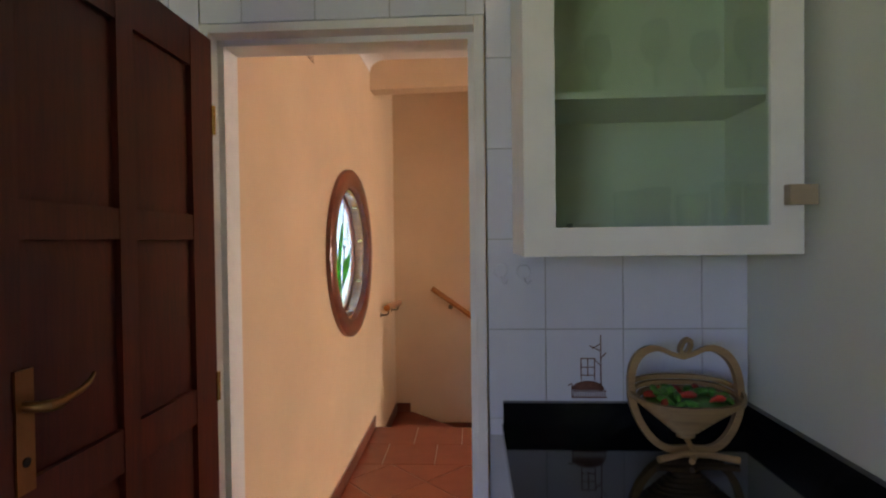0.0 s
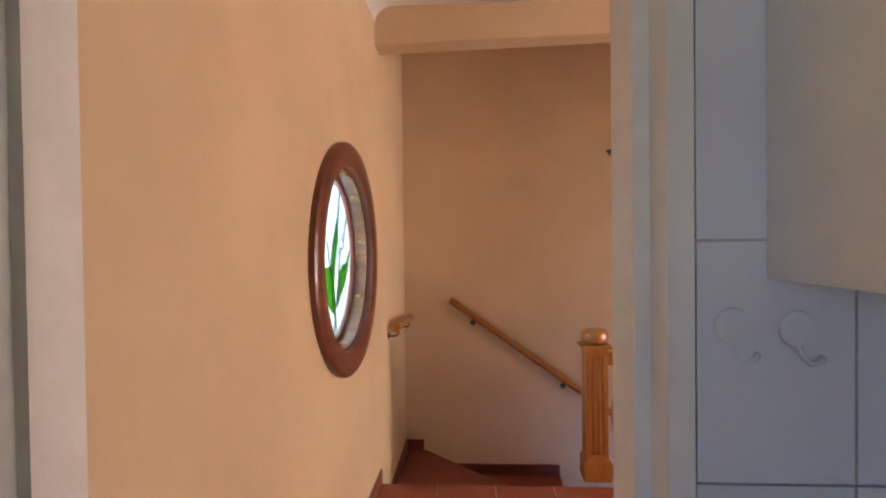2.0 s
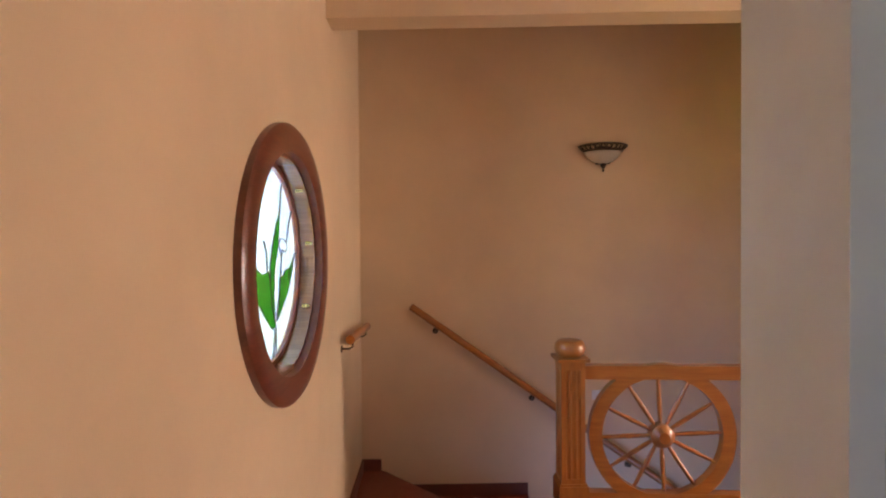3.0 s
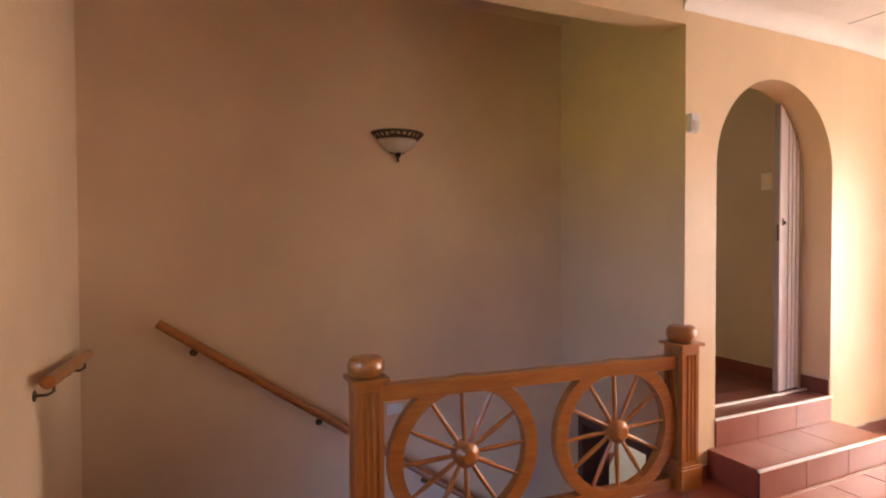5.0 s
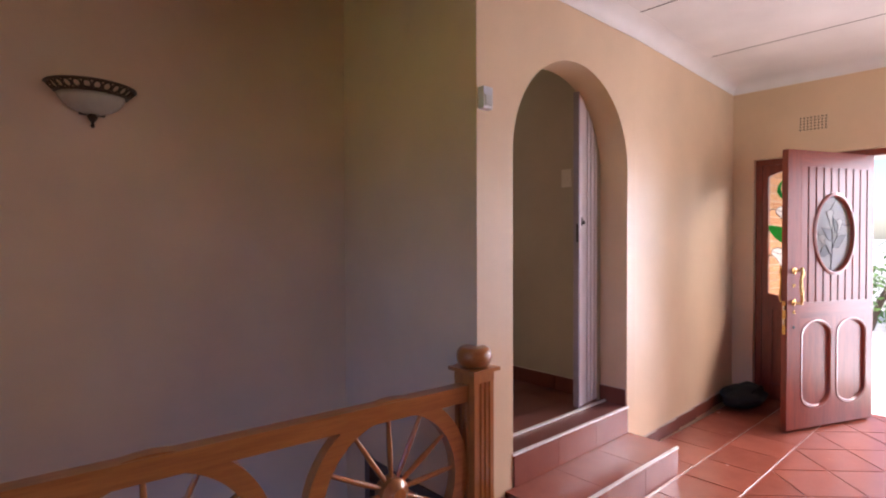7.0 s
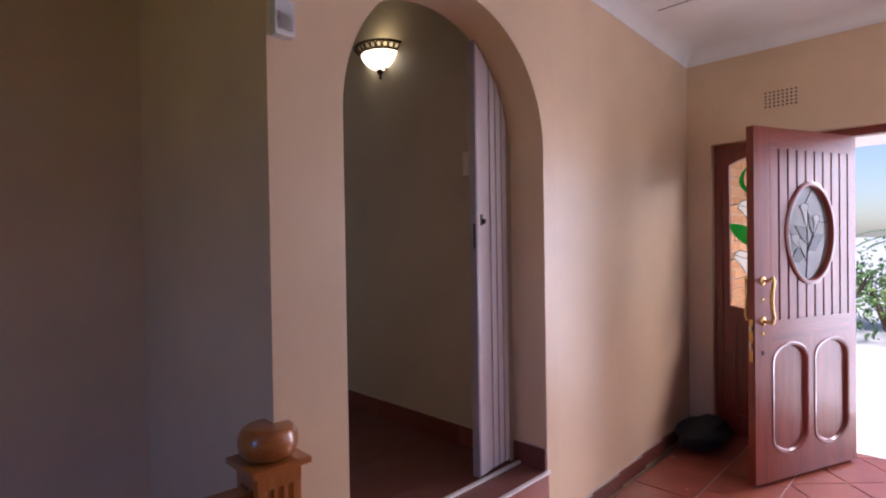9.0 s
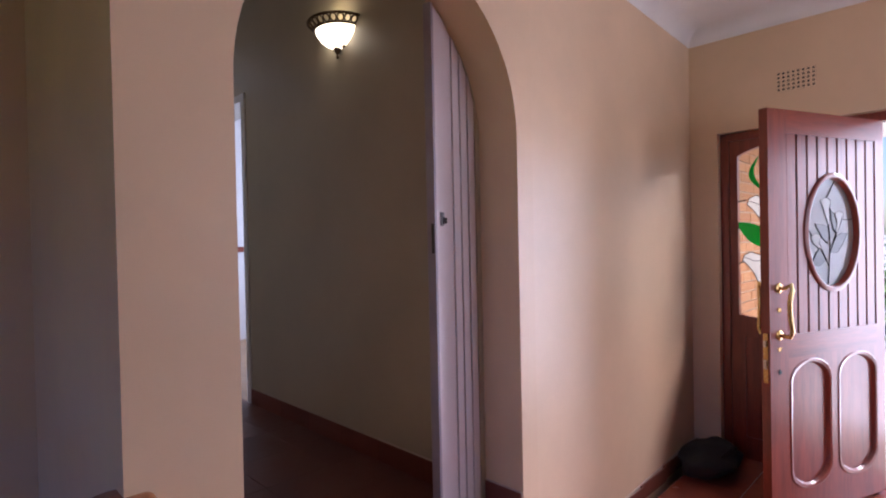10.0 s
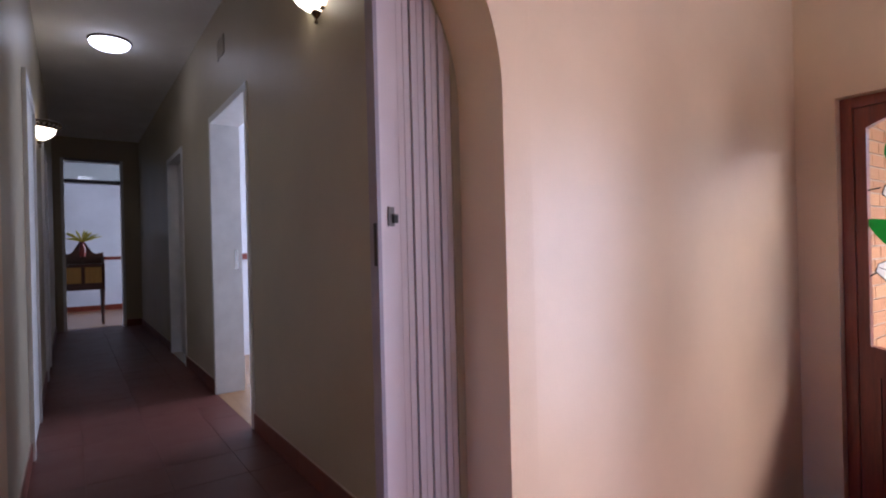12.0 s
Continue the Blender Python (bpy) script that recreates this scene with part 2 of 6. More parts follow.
def prism(bm, pts, a, b, axis="y"):
    """A flat outline drawn out from a to b along one axis. pts: (x, z) for y, (y, z) for x, (x, y) for z."""
    def at(p, d):
        return {"y": (p[0], d, p[1]), "x": (d, p[0], p[1]), "z": (p[0], p[1], d)}[axis]
    lo = [bm.verts.new(at(p, a)) for p in pts]
    hi = [bm.verts.new(at(p, b)) for p in pts]
    bm.faces.new(lo)
    bm.faces.new(hi[::-1])
    k = len(pts)
    for i in range(k):
        bm.faces.new((lo[i], hi[i], hi[(i + 1) % k], lo[(i + 1) % k]))
    return lo + hi


def lathe(bm, profile, m=None, seg=24):
    """A turned shape: profile of (radius, height) about z."""
    m = m or Matrix()
    rings = []
    for r, h in profile:
        if r < 1e-5:
            rings.append([bm.verts.new(m @ Vector((0, 0, h)))])
        else:
            rings.append([bm.verts.new(m @ Vector((r * math.cos(2 * math.pi * i / seg), r * math.sin(2 * math.pi * i / seg), h))) for i in range(seg)])
    for a, b in zip(rings, rings[1:]):
        for i in range(seg):
            j = (i + 1) % seg
            if len(a) == 1 and len(b) > 1:
                bm.faces.new((a[0], b[i], b[j]))
            elif len(b) == 1 and len(a) > 1:
                bm.faces.new((a[i], a[j], b[0]))
            elif len(a) > 1:
                bm.faces.new((a[i], a[j], b[j], b[i]))
    for ring, flip in ((rings[0], True), (rings[-1], False)):
        if len(ring) > 1:
            bm.faces.new(ring[::-1] if flip else ring)


def tube(bm, pts, r, seg=10, closed=False, flat=1.0):
    """A round bar through points. flat squeezes its section."""
    pts = [Vector(p) for p in pts]
    k = len(pts)
    rings = []
    side = None
    for i, p in enumerate(pts):
        a = pts[(i - 1) % k] if (closed or i > 0) else p
        b = pts[(i + 1) % k] if (closed or i < k - 1) else p
        d = (b - a).normalized()
        if side is None:
            side = d.orthogonal().normalized()
        side = (side - d * side.dot(d)).normalized()
        up = d.cross(side)
        rr = r[i] if isinstance(r, (list, tuple)) else r
        rings.append([bm.verts.new(p + (side * math.cos(2 * math.pi * j / seg) + up * math.sin(2 * math.pi * j / seg) * flat) * rr) for j in range(seg)])
    pairs = list(zip(rings, rings[1:])) + ([(rings[-1], rings[0])] if closed else [])
    for a, b in pairs:
        for j in range(seg):
            q = (j + 1) % seg
            bm.faces.new((a[j], a[q], b[q], b[j]))
    if not closed:
        bm.faces.new(rings[0][::-1])
        bm.faces.new(rings[-1])


def ring_band(bm, outer, inner, a, b, axis="x"):
    """A flat ring between two outlines of equal count, drawn out from a to b."""
    def at(p, d):
        return {"x": (d, p[0], p[1]), "y": (p[0], d, p[1]), "z": (p[0], p[1], d)}[axis]
    k = len(outer)
    oa, ob_, ia, ib = ([bm.verts.new(at(p, d)) for p in s] for s, d in ((outer, a), (outer, b), (inner, a), (inner, b)))
    for i in range(k):
        j = (i + 1) % k
        bm.faces.new((oa[i], oa[j], ia[j], ia[i]))
        bm.faces.new((ob_[i], ib[i], ib[j], ob_[j]))
        bm.faces.new((oa[i], ob_[i], ob_[j], oa[j]))
        bm.faces.new((ia[i], ia[j], ib[j], ib[i]))


def ellipse(cx, cz, rx, rz, k=48):
    return [(cx + rx * math.cos(2 * math.pi * i / k), cz + rz * math.sin(2 * math.pi * i / k)) for i in range(k)]


def bevel(bm, width, seg=2, angle=40):
    edges = [e for e in bm.edges if len(e.link_faces) == 2 and e.calc_face_angle(0) > radians(angle)]
    bmesh.ops.bevel(bm, geom=edges, offset=width, segments=seg, affect="EDGES", profile=0.6, clamp_overlap=True)


def mesh_of(name, bm, mat, smooth=False):
    bmesh.ops.recalc_face_normals(bm, faces=bm.faces)
    me = bpy.data.meshes.new(name)
    bm.to_mesh(me)
    bm.free()
    me.materials.append(mat)
    if smooth:
        me.shade_smooth()
        me.set_sharp_from_angle(angle=radians(38))
    return me


def thing(name, label, category, place=(0, 0, 0), group="", kind=""):
    ob = new(name)
    ob.empty_display_size = 0.1
    ob.location = place
    return tagged(ob, label, category, group, kind)


def part(name, bm, mat, parent, label="", smooth=True):
    ob = new(name, mesh_of(name, bm, mat, smooth))
    ob.parent = parent
    return tagged(ob, label)


def piece(name, me, parent, place, m=None):
    ob = new(name, me)
    ob.parent = parent
    ob.matrix_basis = m or Matrix.Translation(place)
    return ob


def solid(name, bm, mat, label, category, kind="structure", smooth=False):
    return tagged(new(name, mesh_of(name, bm, mat, smooth)), label, category, kind=kind)


# ---------------------------------------------------------------- plan
LEFT = -0.465            # hall's left wall
KIT0, KIT1 = 1.76, 1.885  # kitchen wall, both faces
ARCH = 4.22              # wall with the arch
BACK = 5.36              # far wall of the stairwell
WELL = 2.610             # right wall of the stairwell
EAST = 5.976             # wall with the front door
CEIL = 2.76
UP = 0.34                # corridor floor
COR0, COR1 = 2.835, 3.935  # corridor walls
FAR = 12.7               # end of the corridor
LOW = -1.92              # floor at the foot of the stairs
SLANT = 0.047             # the arch wall's far part leans away by this much a metre
AW = 0.19                # thickness of the arch wall


def arch_y(x):
    return ARCH + max(0.0, x - 4.06) * SLANT


# left wall with its oval opening
OY, OZ, ORY, ORZ = 3.50, 1.333, 0.455, 0.41
bm = bmesh.new()
half = [(OY + ORY * math.sin(math.pi * i / 24), OZ + ORZ * math.cos(math.pi * i / 24)) for i in range(25)]
prism(bm, [(OY, LOW), (BACK + 0.23, LOW), (BACK + 0.23, 3.2), (OY, 3.2)] + half, LEFT - 0.23, LEFT, "x")
prism(bm, [(OY, 3.2), (KIT1, 3.2), (KIT1, LOW), (OY, LOW)] + [(2 * OY - y, z) for y, z in half[::-1]], LEFT - 0.23, LEFT, "x")
solid("wall_west", bm, PEACH, "peach painted plaster wall with an oval window opening", "wall")

# kitchen wall with the doorway
KL, KR, KH = -0.452, 0.295, 1.995
bm = bmesh.new()
box(bm, -2.4, KL - 0.004, KIT0, KIT1, 0, 3.4)
box(bm, KR + 0.004, 4.2, KIT0, KIT1, LOW, 3.0)
# unseen opening from x 4.2 to 5.7, added for the fill lamp
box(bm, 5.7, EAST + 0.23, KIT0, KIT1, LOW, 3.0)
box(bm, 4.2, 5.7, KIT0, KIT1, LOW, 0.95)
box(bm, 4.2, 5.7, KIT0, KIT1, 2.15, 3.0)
box(bm, KL - 0.004, KR + 0.004, KIT0, KIT1, KH + 0.004, 3.0)
solid("wall_kitchen", bm, PEACH, "peach painted plaster wall with a doorway to the kitchen", "wall")

# far wall of the stairwell
bm = bmesh.new()
box(bm, LEFT, WELL, BACK, BACK + 0.23, LOW, 3.4)
solid("wall_stairwell", bm, PEACH, "peach painted plaster wall behind the stairs", "wall")

# arch wall: pier, arch, and the stretch to the front door
AX0, AX1, AZ = 2.861, 3.960, 1.83
AR = (AX1 - AX0) / 2
bm = bmesh.new()
curve = [((AX0 + AX1) / 2 - AR * math.cos(math.pi * i / 40), AZ + AR * math.sin(math.pi * i / 40)) for i in range(41)]
prism(bm, [(WELL, LOW), (AX0, LOW), (AX0, UP - 0.02)] + curve + [(AX1, LOW), (4.06, LOW), (4.06, 3.4), (WELL, 3.4)], ARCH, ARCH + AW)
vs = box(bm, 4.06, EAST + 0.23, ARCH, ARCH + AW, LOW, 3.4)
for v in vs:
    v.co.y += max(0.0, v.co.x - 4.06) * SLANT
bevel(bm, 0.008, 2, 60)
solid("wall_arch", bm, PEACH, "peach painted plaster wall with a rounded arch opening", "wall", smooth=True)

# right wall of the stairwell, with a doorway low down at the foot of the stairs
LY0, LY1, LZ = 4.44, 5.14, 0.12
bm = bmesh.new()
box(bm, WELL, COR0, ARCH + AW, LY0, LOW, 3.4)
box(bm, WELL, COR0, LY1, BACK + 0.23, LOW, 3.4)
box(bm, WELL, COR0, LY0, LY1, LZ, 3.4)
solid("wall_stairwell_east", bm, PEACH, "peach painted stairwell wall with a low doorway", "wall")

# beam over the rail
bm = bmesh.new()
box(bm, LEFT, WELL, ARCH, ARCH + 0.16, 2.54, 3.0)
for v in bm.verts:
    if v.co.x > 0 and v.co.z < 2.6:
        v.co.z += 0.058
bevel(bm, 0.012)
solid("beam", bm, PEACH, "peach painted beam over the stair rail", "beam", smooth=True)

# wall with the front door
DY0, DY1, DZ = 2.38, 4.142, 2.08
bm = bmesh.new()
box(bm, EAST, EAST + 0.23, KIT1, DY0, -0.3, 3.0)
box(bm, EAST, EAST + 0.23, DY1, arch_y(EAST) + 0.06, -0.3, 3.0)
box(bm, EAST, EAST + 0.23, DY0, DY1, DZ, 3.0)
solid("wall_entrance", bm, PEACH, "peach painted plaster wall around the front door", "wall")

# ceilings
bm = bmesh.new()
joints = [0.48, 1.62, 2.76, 3.90, 5.04]
edges = [LEFT - 0.1] + joints + [EAST + 0.1]
for a, b in zip(edges, edges[1:]):
    box(bm, a + 0.007, b - 0.007, KIT0 + 0.05, ARCH + 0.25, CEIL, CEIL + 0.06)
solid("ceiling", bm, WHITE, "white painted board ceiling with open joints", "ceiling")
bm = bmesh.new()
for j in joints:
    box(bm, j - 0.0068, j + 0.0068, KIT1 + 0.1, ARCH - 0.09, CEIL + 0.001, CEIL + 0.05)
box(bm, LEFT - 0.1, EAST + 0.1, KIT0 + 0.05, ARCH + 0.25, CEIL + 0.062, CEIL + 0.1)
solid("ceiling_backing", bm, DARK_GAP, "dark backing behind the ceiling boards", "ceiling")
bm = bmesh.new()
box(bm, LEFT - 0.1, WELL + 0.1, ARCH + 0.16, BACK + 0.1, 3.0, 3.2)
solid("ceiling_stairwell", bm, PEACH, "peach painted ceiling over the stairs", "ceiling")
bm = bmesh.new()
box(bm, COR0 - 0.2, COR1 + 0.2, ARCH + AW, FAR + 0.2, 3.20, 3.30)
solid("ceiling_corridor", bm, WHITE, "white painted corridor ceiling", "ceiling")


def cove(bm, a, b, inward, h=0.088, w=0.115):
    """A coved cornice from a to b (x, y) under the ceiling."""
    prof = [(0, -h)] + [(0.004 + (w - 0.004) * (1 - math.cos(math.pi / 2 * i / 10)), -h + (h - 0.001) * math.sin(math.pi / 2 * i / 10)) for i in range(11)] + [(w, 0.001), (0, 0.001)]
    rows = []
    for p in (a, b):
        rows.append([bm.verts.new((p[0] + inward[0] * u, p[1] + inward[1] * u, CEIL + z)) for u, z in prof])
    k = len(prof)
    for i in range(k):
        j = (i + 1) % k
        bm.faces.new((rows[0][i], rows[0][j], rows[1][j], rows[1][i]))
    bm.faces.new(rows[0])
    bm.faces.new(rows[1][::-1])


for nm, a, b, n in (
        ("trim_north", (WELL - 0.02, ARCH - 0.001), (4.06, ARCH - 0.001), (0, -1)),
        ("trim_north_far", (4.06, ARCH - 0.001), (EAST, arch_y(EAST) - 0.001), (0, -1)),
        ("trim_east", (EAST - 0.001, KIT1), (EAST - 0.001, arch_y(EAST)), (-1, 0)),
        ("trim_west", (LEFT + 0.001, KIT1), (LEFT + 0.001, ARCH), (1, 0)),
        ("trim_south", (LEFT, KIT1 + 0.001), (EAST, KIT1 + 0.001), (0, 1))):
    bm = bmesh.new()
    cove(bm, a, b, n)
    solid(nm, bm, WHITE, "white coved cornice under the ceiling", "cornice", smooth=True)

# floor slabs under the tiles
FLOORS = {}
bm = bmesh.new()
box(bm, LEFT, EAST + 0.23, KIT0 - 0.1, ARCH, -0.2, -0.004)
FLOORS["hall"] = solid("floor", bm, PALE_GROUT, "terracotta tiled hall floor, diagonal with a straight border", "floor")
bm = bmesh.new()
box(bm, AX0, AX1, ARCH + 0.001, ARCH + AW, 0.0, UP - 0.004)
box(bm, COR0, COR1, ARCH + AW, FAR + 0.2, UP - 0.2, UP - 0.004)
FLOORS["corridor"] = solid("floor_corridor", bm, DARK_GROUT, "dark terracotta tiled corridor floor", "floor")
bm = bmesh.new()
box(bm, LEFT, 6.6, ARCH + 0.0, 8.6, LOW - 0.1, LOW)
solid("floor_lower", bm, TERRACOTTA, "terracotta floor at the foot of the stairs", "floor")
bm = bmesh.new()
box(bm, -2.4, 1.4, -2.4, KIT0 - 0.1, -0.2, -0.002)
solid("floor_kitchen", bm, TERRACOTTA, "terracotta kitchen floor", "floor")
bm = bmesh.new()
box(bm, COR0 - 1.4, COR1 + 2.3, FAR + 0.2, 16.2, UP - 0.1, UP)
solid("floor_far_room", bm, wood("parquet", (0.25, 0.11, 0.04), (0.42, 0.21, 0.09), "X", 0.35, 0.3), "warm brown wooden floor", "floor")
bm = bmesh.new()
box(bm, COR1, 6.6, 6.0, 9.0, UP - 0.1, UP - 0.002)
solid("floor_side_room", bm, wood("side_parquet", (0.28, 0.14, 0.05), (0.45, 0.26, 0.11), "Y", 0.35, 0.3), "warm brown wooden floor", "floor")
# under the hall: the near side of the stairwell
bm = bmesh.new()
# the gap from x 1.0 to 2.4 is an added, unseen lamp opening
for b in ((LEFT, 1.0, LOW, -0.2), (2.4, WELL, LOW, -0.2), (1.0, 2.4, LOW, -1.3), (1.0, 2.4, -0.35, -0.2)):
    box(bm, b[0], b[1], ARCH - 0.14, ARCH - 0.001, b[2], b[3])
solid("wall_under_hall", bm, PEACH, "peach painted wall under the hall floor", "wall")

# kitchen shell
KRW = 1.03
for nm, boxes in (("wall_kitchen_east", [(KRW, KRW + 0.2, -2.4, KIT0, 0, 2.8)]), ("wall_kitchen_west", [(-2.6, -2.4, -2.4, KIT0, 0, 2.8)]),
                  ("wall_kitchen_south", [(-2.6, -2.3, -2.6, -2.4, 0, 2.8), (-0.7, KRW + 0.2, -2.6, -2.4, 0, 2.8), (-2.3, -0.7, -2.6, -2.4, 0, 0.95), (-2.3, -0.7, -2.6, -2.4, 2.05, 2.8)])):
    bm = bmesh.new()
    for b in boxes:
        box(bm, *b)
    solid(nm, bm, KITCHEN_WALL, "pale painted kitchen wall", "wall")
bm = bmesh.new()
box(bm, -2.6, KRW + 0.2, -2.6, KIT0, 2.75, 2.85)
solid("ceiling_kitchen", bm, WHITE, "white kitchen ceiling", "ceiling")

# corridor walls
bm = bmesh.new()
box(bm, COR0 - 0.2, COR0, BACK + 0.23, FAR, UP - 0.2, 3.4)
solid("wall_corridor_west", bm, SHADED_CREAM, "shade-darkened cream corridor wall", "wall")
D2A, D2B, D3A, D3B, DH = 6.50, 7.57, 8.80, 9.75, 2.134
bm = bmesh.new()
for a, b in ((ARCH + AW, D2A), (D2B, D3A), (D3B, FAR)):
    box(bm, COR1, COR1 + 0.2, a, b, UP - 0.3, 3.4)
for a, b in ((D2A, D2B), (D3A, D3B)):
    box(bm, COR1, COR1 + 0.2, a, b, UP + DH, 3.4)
solid("wall_corridor_east", bm, SHADED_CREAM, "shade-darkened cream corridor wall with two doorways", "wall")
bm = bmesh.new()
FX0, FX1, FZ = 2.93, 3.72, 2.89
box(bm, COR0 - 1.4, FX0, FAR, FAR + 0.2, UP - 0.2, 3.4)
box(bm, FX1, COR1 + 2.3, FAR, FAR + 0.2, UP - 0.2, 3.4)
box(bm, FX0, FX1, FAR, FAR + 0.2, FZ, 3.4)
solid("wall_corridor_end", bm, SHADED_CREAM, "shade-darkened cream wall at the corridor's end", "wall")
# far room and side room
bm = bmesh.new()
box(bm, COR0 - 1.4, COR1 + 2.3, 16.0, 16.2, UP - 0.1, 3.4)
box(bm, COR0 - 1.6, COR0 - 1.4, FAR, 16.2, UP - 0.1, 3.4)
box(bm, COR1 + 2.1, COR1 + 2.3, FAR + 0.2, 12.6, UP - 0.1, 3.4)
box(bm, COR1 + 2.1, COR1 + 2.3, 14.4, 16.0, UP - 0.1, 3.4)
box(bm, COR1 + 2.1, COR1 + 2.3, 12.6, 14.4, UP - 0.1, 1.2)
box(bm, COR1 + 2.1, COR1 + 2.3, 12.6, 14.4, 2.5, 3.4)
solid("wall_far_room", bm, ROOM_WHITE, "pale blue-white walls of the far room", "wall")
bm = bmesh.new()
box(bm, COR0 - 1.6, COR1 + 2.3, FAR + 0.2, 16.2, 3.4, 3.49)
solid("ceiling_far_room", bm, WHITE, "white ceiling of the far room", "ceiling")
bm = bmesh.new()
box(bm, COR1 + 0.2, 6.6, 9.0, 9.2, UP - 0.1, 3.4)
box(bm, COR1 + 0.2, 6.6, 5.8, 6.0, UP - 0.1, 3.4)
box(bm, 6.4, 6.6, 6.0, 7.0, UP - 0.1, 3.4)
box(bm, 6.4, 6.6, 8.2, 9.0, UP - 0.1, 3.4)
box(bm, 6.4, 6.6, 7.0, 8.2, UP - 0.1, 1.2)
box(bm, 6.4, 6.6, 7.0, 8.2, 2.4, 3.4)
solid("wall_side_room", bm, ROOM_WHITE, "pale walls of the side room", "wall")
bm = bmesh.new()
box(bm, COR1 + 0.2, 6.6, 5.8, 9.2, 3.4, 3.49)
solid("ceiling_side_room", bm, WHITE, "white ceiling of the side room", "ceiling")
for nm, b in (("dado_far_room", (COR0 - 1.4, COR1 + 2.1, 15.975, 15.999, 1.36, 1.42)), ("dado_side_room", (COR1 + 0.21, 6.4, 8.975, 8.999, 1.36, 1.42))):
    bm = bmesh.new()
    box(bm, *b)
    bevel(bm, 0.006)
    solid("trim_" + nm, bm, MAHOGANY_X, "brown wooden dado rail on a pale wall", "dado rail")
bm = bmesh.new()
box(bm, COR0 - 1.4, COR1 + 2.1, 15.98, 15.999, UP, UP + 0.1)
solid("baseboard_far_room", bm, MAHOGANY_X, "brown wooden skirting in the far room", "skirting")
# lower room beyond the foot of the stairs
bm = bmesh.new()
box(bm, 6.4, 6.6, ARCH + AW + 0.2, 8.4, LOW, 0.12)
box(bm, COR0, 6.6, 8.4, 8.6, LOW, 0.12)
box(bm, COR0 - 0.2, COR0, BACK + 0.23, 8.4, LOW, 0.12)
solid("wall_lower_room", bm, ROOM_WHITE, "pale walls of the lower room", "wall")

# ground and sky outside
bm = bmesh.new()
for x0, x1, y0, y1 in ((EAST + 0.2, 600, -400, 400), (-600, EAST + 0.2, 16.2, 400), (-600, EAST + 0.2, -400, -2.6), (-600, LEFT - 0.2, KIT1, 16.2), (-600, -2.6, -2.6, KIT1), (KRW + 0.2, EAST + 0.2, -2.6, KIT0)):
    bm.faces.new([bm.verts.new(p) for p in ((x0, y0, -0.07), (x1, y0, -0.07), (x1, y1, -0.07), (x0, y1, -0.07))])
PAVING = plain("pale_paving", (0.58, 0.56, 0.53), 0.8, vary=0.15, scale=2.0, relief=0.4)
solid("ground", bm, PAVING, "pale sunlit paving outside the front door", "ground")

# roof slab over the whole house, unseen, added to stop stray sun
bm = bmesh.new()
box(bm, LEFT - 0.4, EAST + 0.35, KIT0 - 0.1, 16.4, 3.5, 3.6)
# extra overhang keeps the sun out of the south opening
box(bm, KRW + 0.4, EAST + 0.35, KIT0 - 1.7, KIT0 - 0.1, 3.5, 3.6)
box(bm, -2.8, KRW + 0.4, -2.8, KIT0 - 0.1, 2.87, 2.97)
solid("roof", bm, DARK_GAP, "plain unseen roof slab with an added overhang to the south", "roof")
# added blue fill that lifts the lower stairwell walls, no real source
area_lamp("stairwell_blue_fill", look((1.7, ARCH - 0.2, -0.85), (1.5, BACK, -0.2)), 1.3, 0.9, 3.4, (0.26, 0.44, 1.0))
# ---------------------------------------------------------------- doorway to the kitchen


def door_frame(name, label, x0, x1, y0, y1, z0, z1, face=0.045, stop=0.018):
    """A pressed door frame lining an opening in a wall that runs along x."""
    f = thing(name, label, "door frame", kind="structure")
    for a, b in ((x0 - face, x0), (x1, x1 + face)):
        bm = bmesh.new()
        box(bm, a, b, y0, y1, z0, z1 + face)
        bevel(bm, 0.006)
        part("jamb", bm, FRAME_PAINT, f)
    bm = bmesh.new()
    box(bm, x0 + 0.001, x1 - 0.001, y0, y1, z1, z1 + face - 0.002)
    bevel(bm, 0.006)
    part("head", bm, FRAME_PAINT, f)
    ym = y0 + 0.055
    bm = bmesh.new()
    box(bm, x0 - 0.001, x0 + stop, ym, y1 - 0.004, z0, z1 - stop)
    box(bm, x1 - stop, x1 + 0.001, ym, y1 - 0.004, z0, z1 - stop)
    box(bm, x0, x1, ym, y1 - 0.004, z1 - stop, z1 + 0.001)
    bevel(bm, 0.004)
    part("stop", bm, FRAME_PAINT, f)
    return f


door_frame("door_frame_kitchen", "off-white painted steel frame of the kitchen doorway", KL, KR, 1.738, KIT1 + 0.004, 0, KH, 0.026)


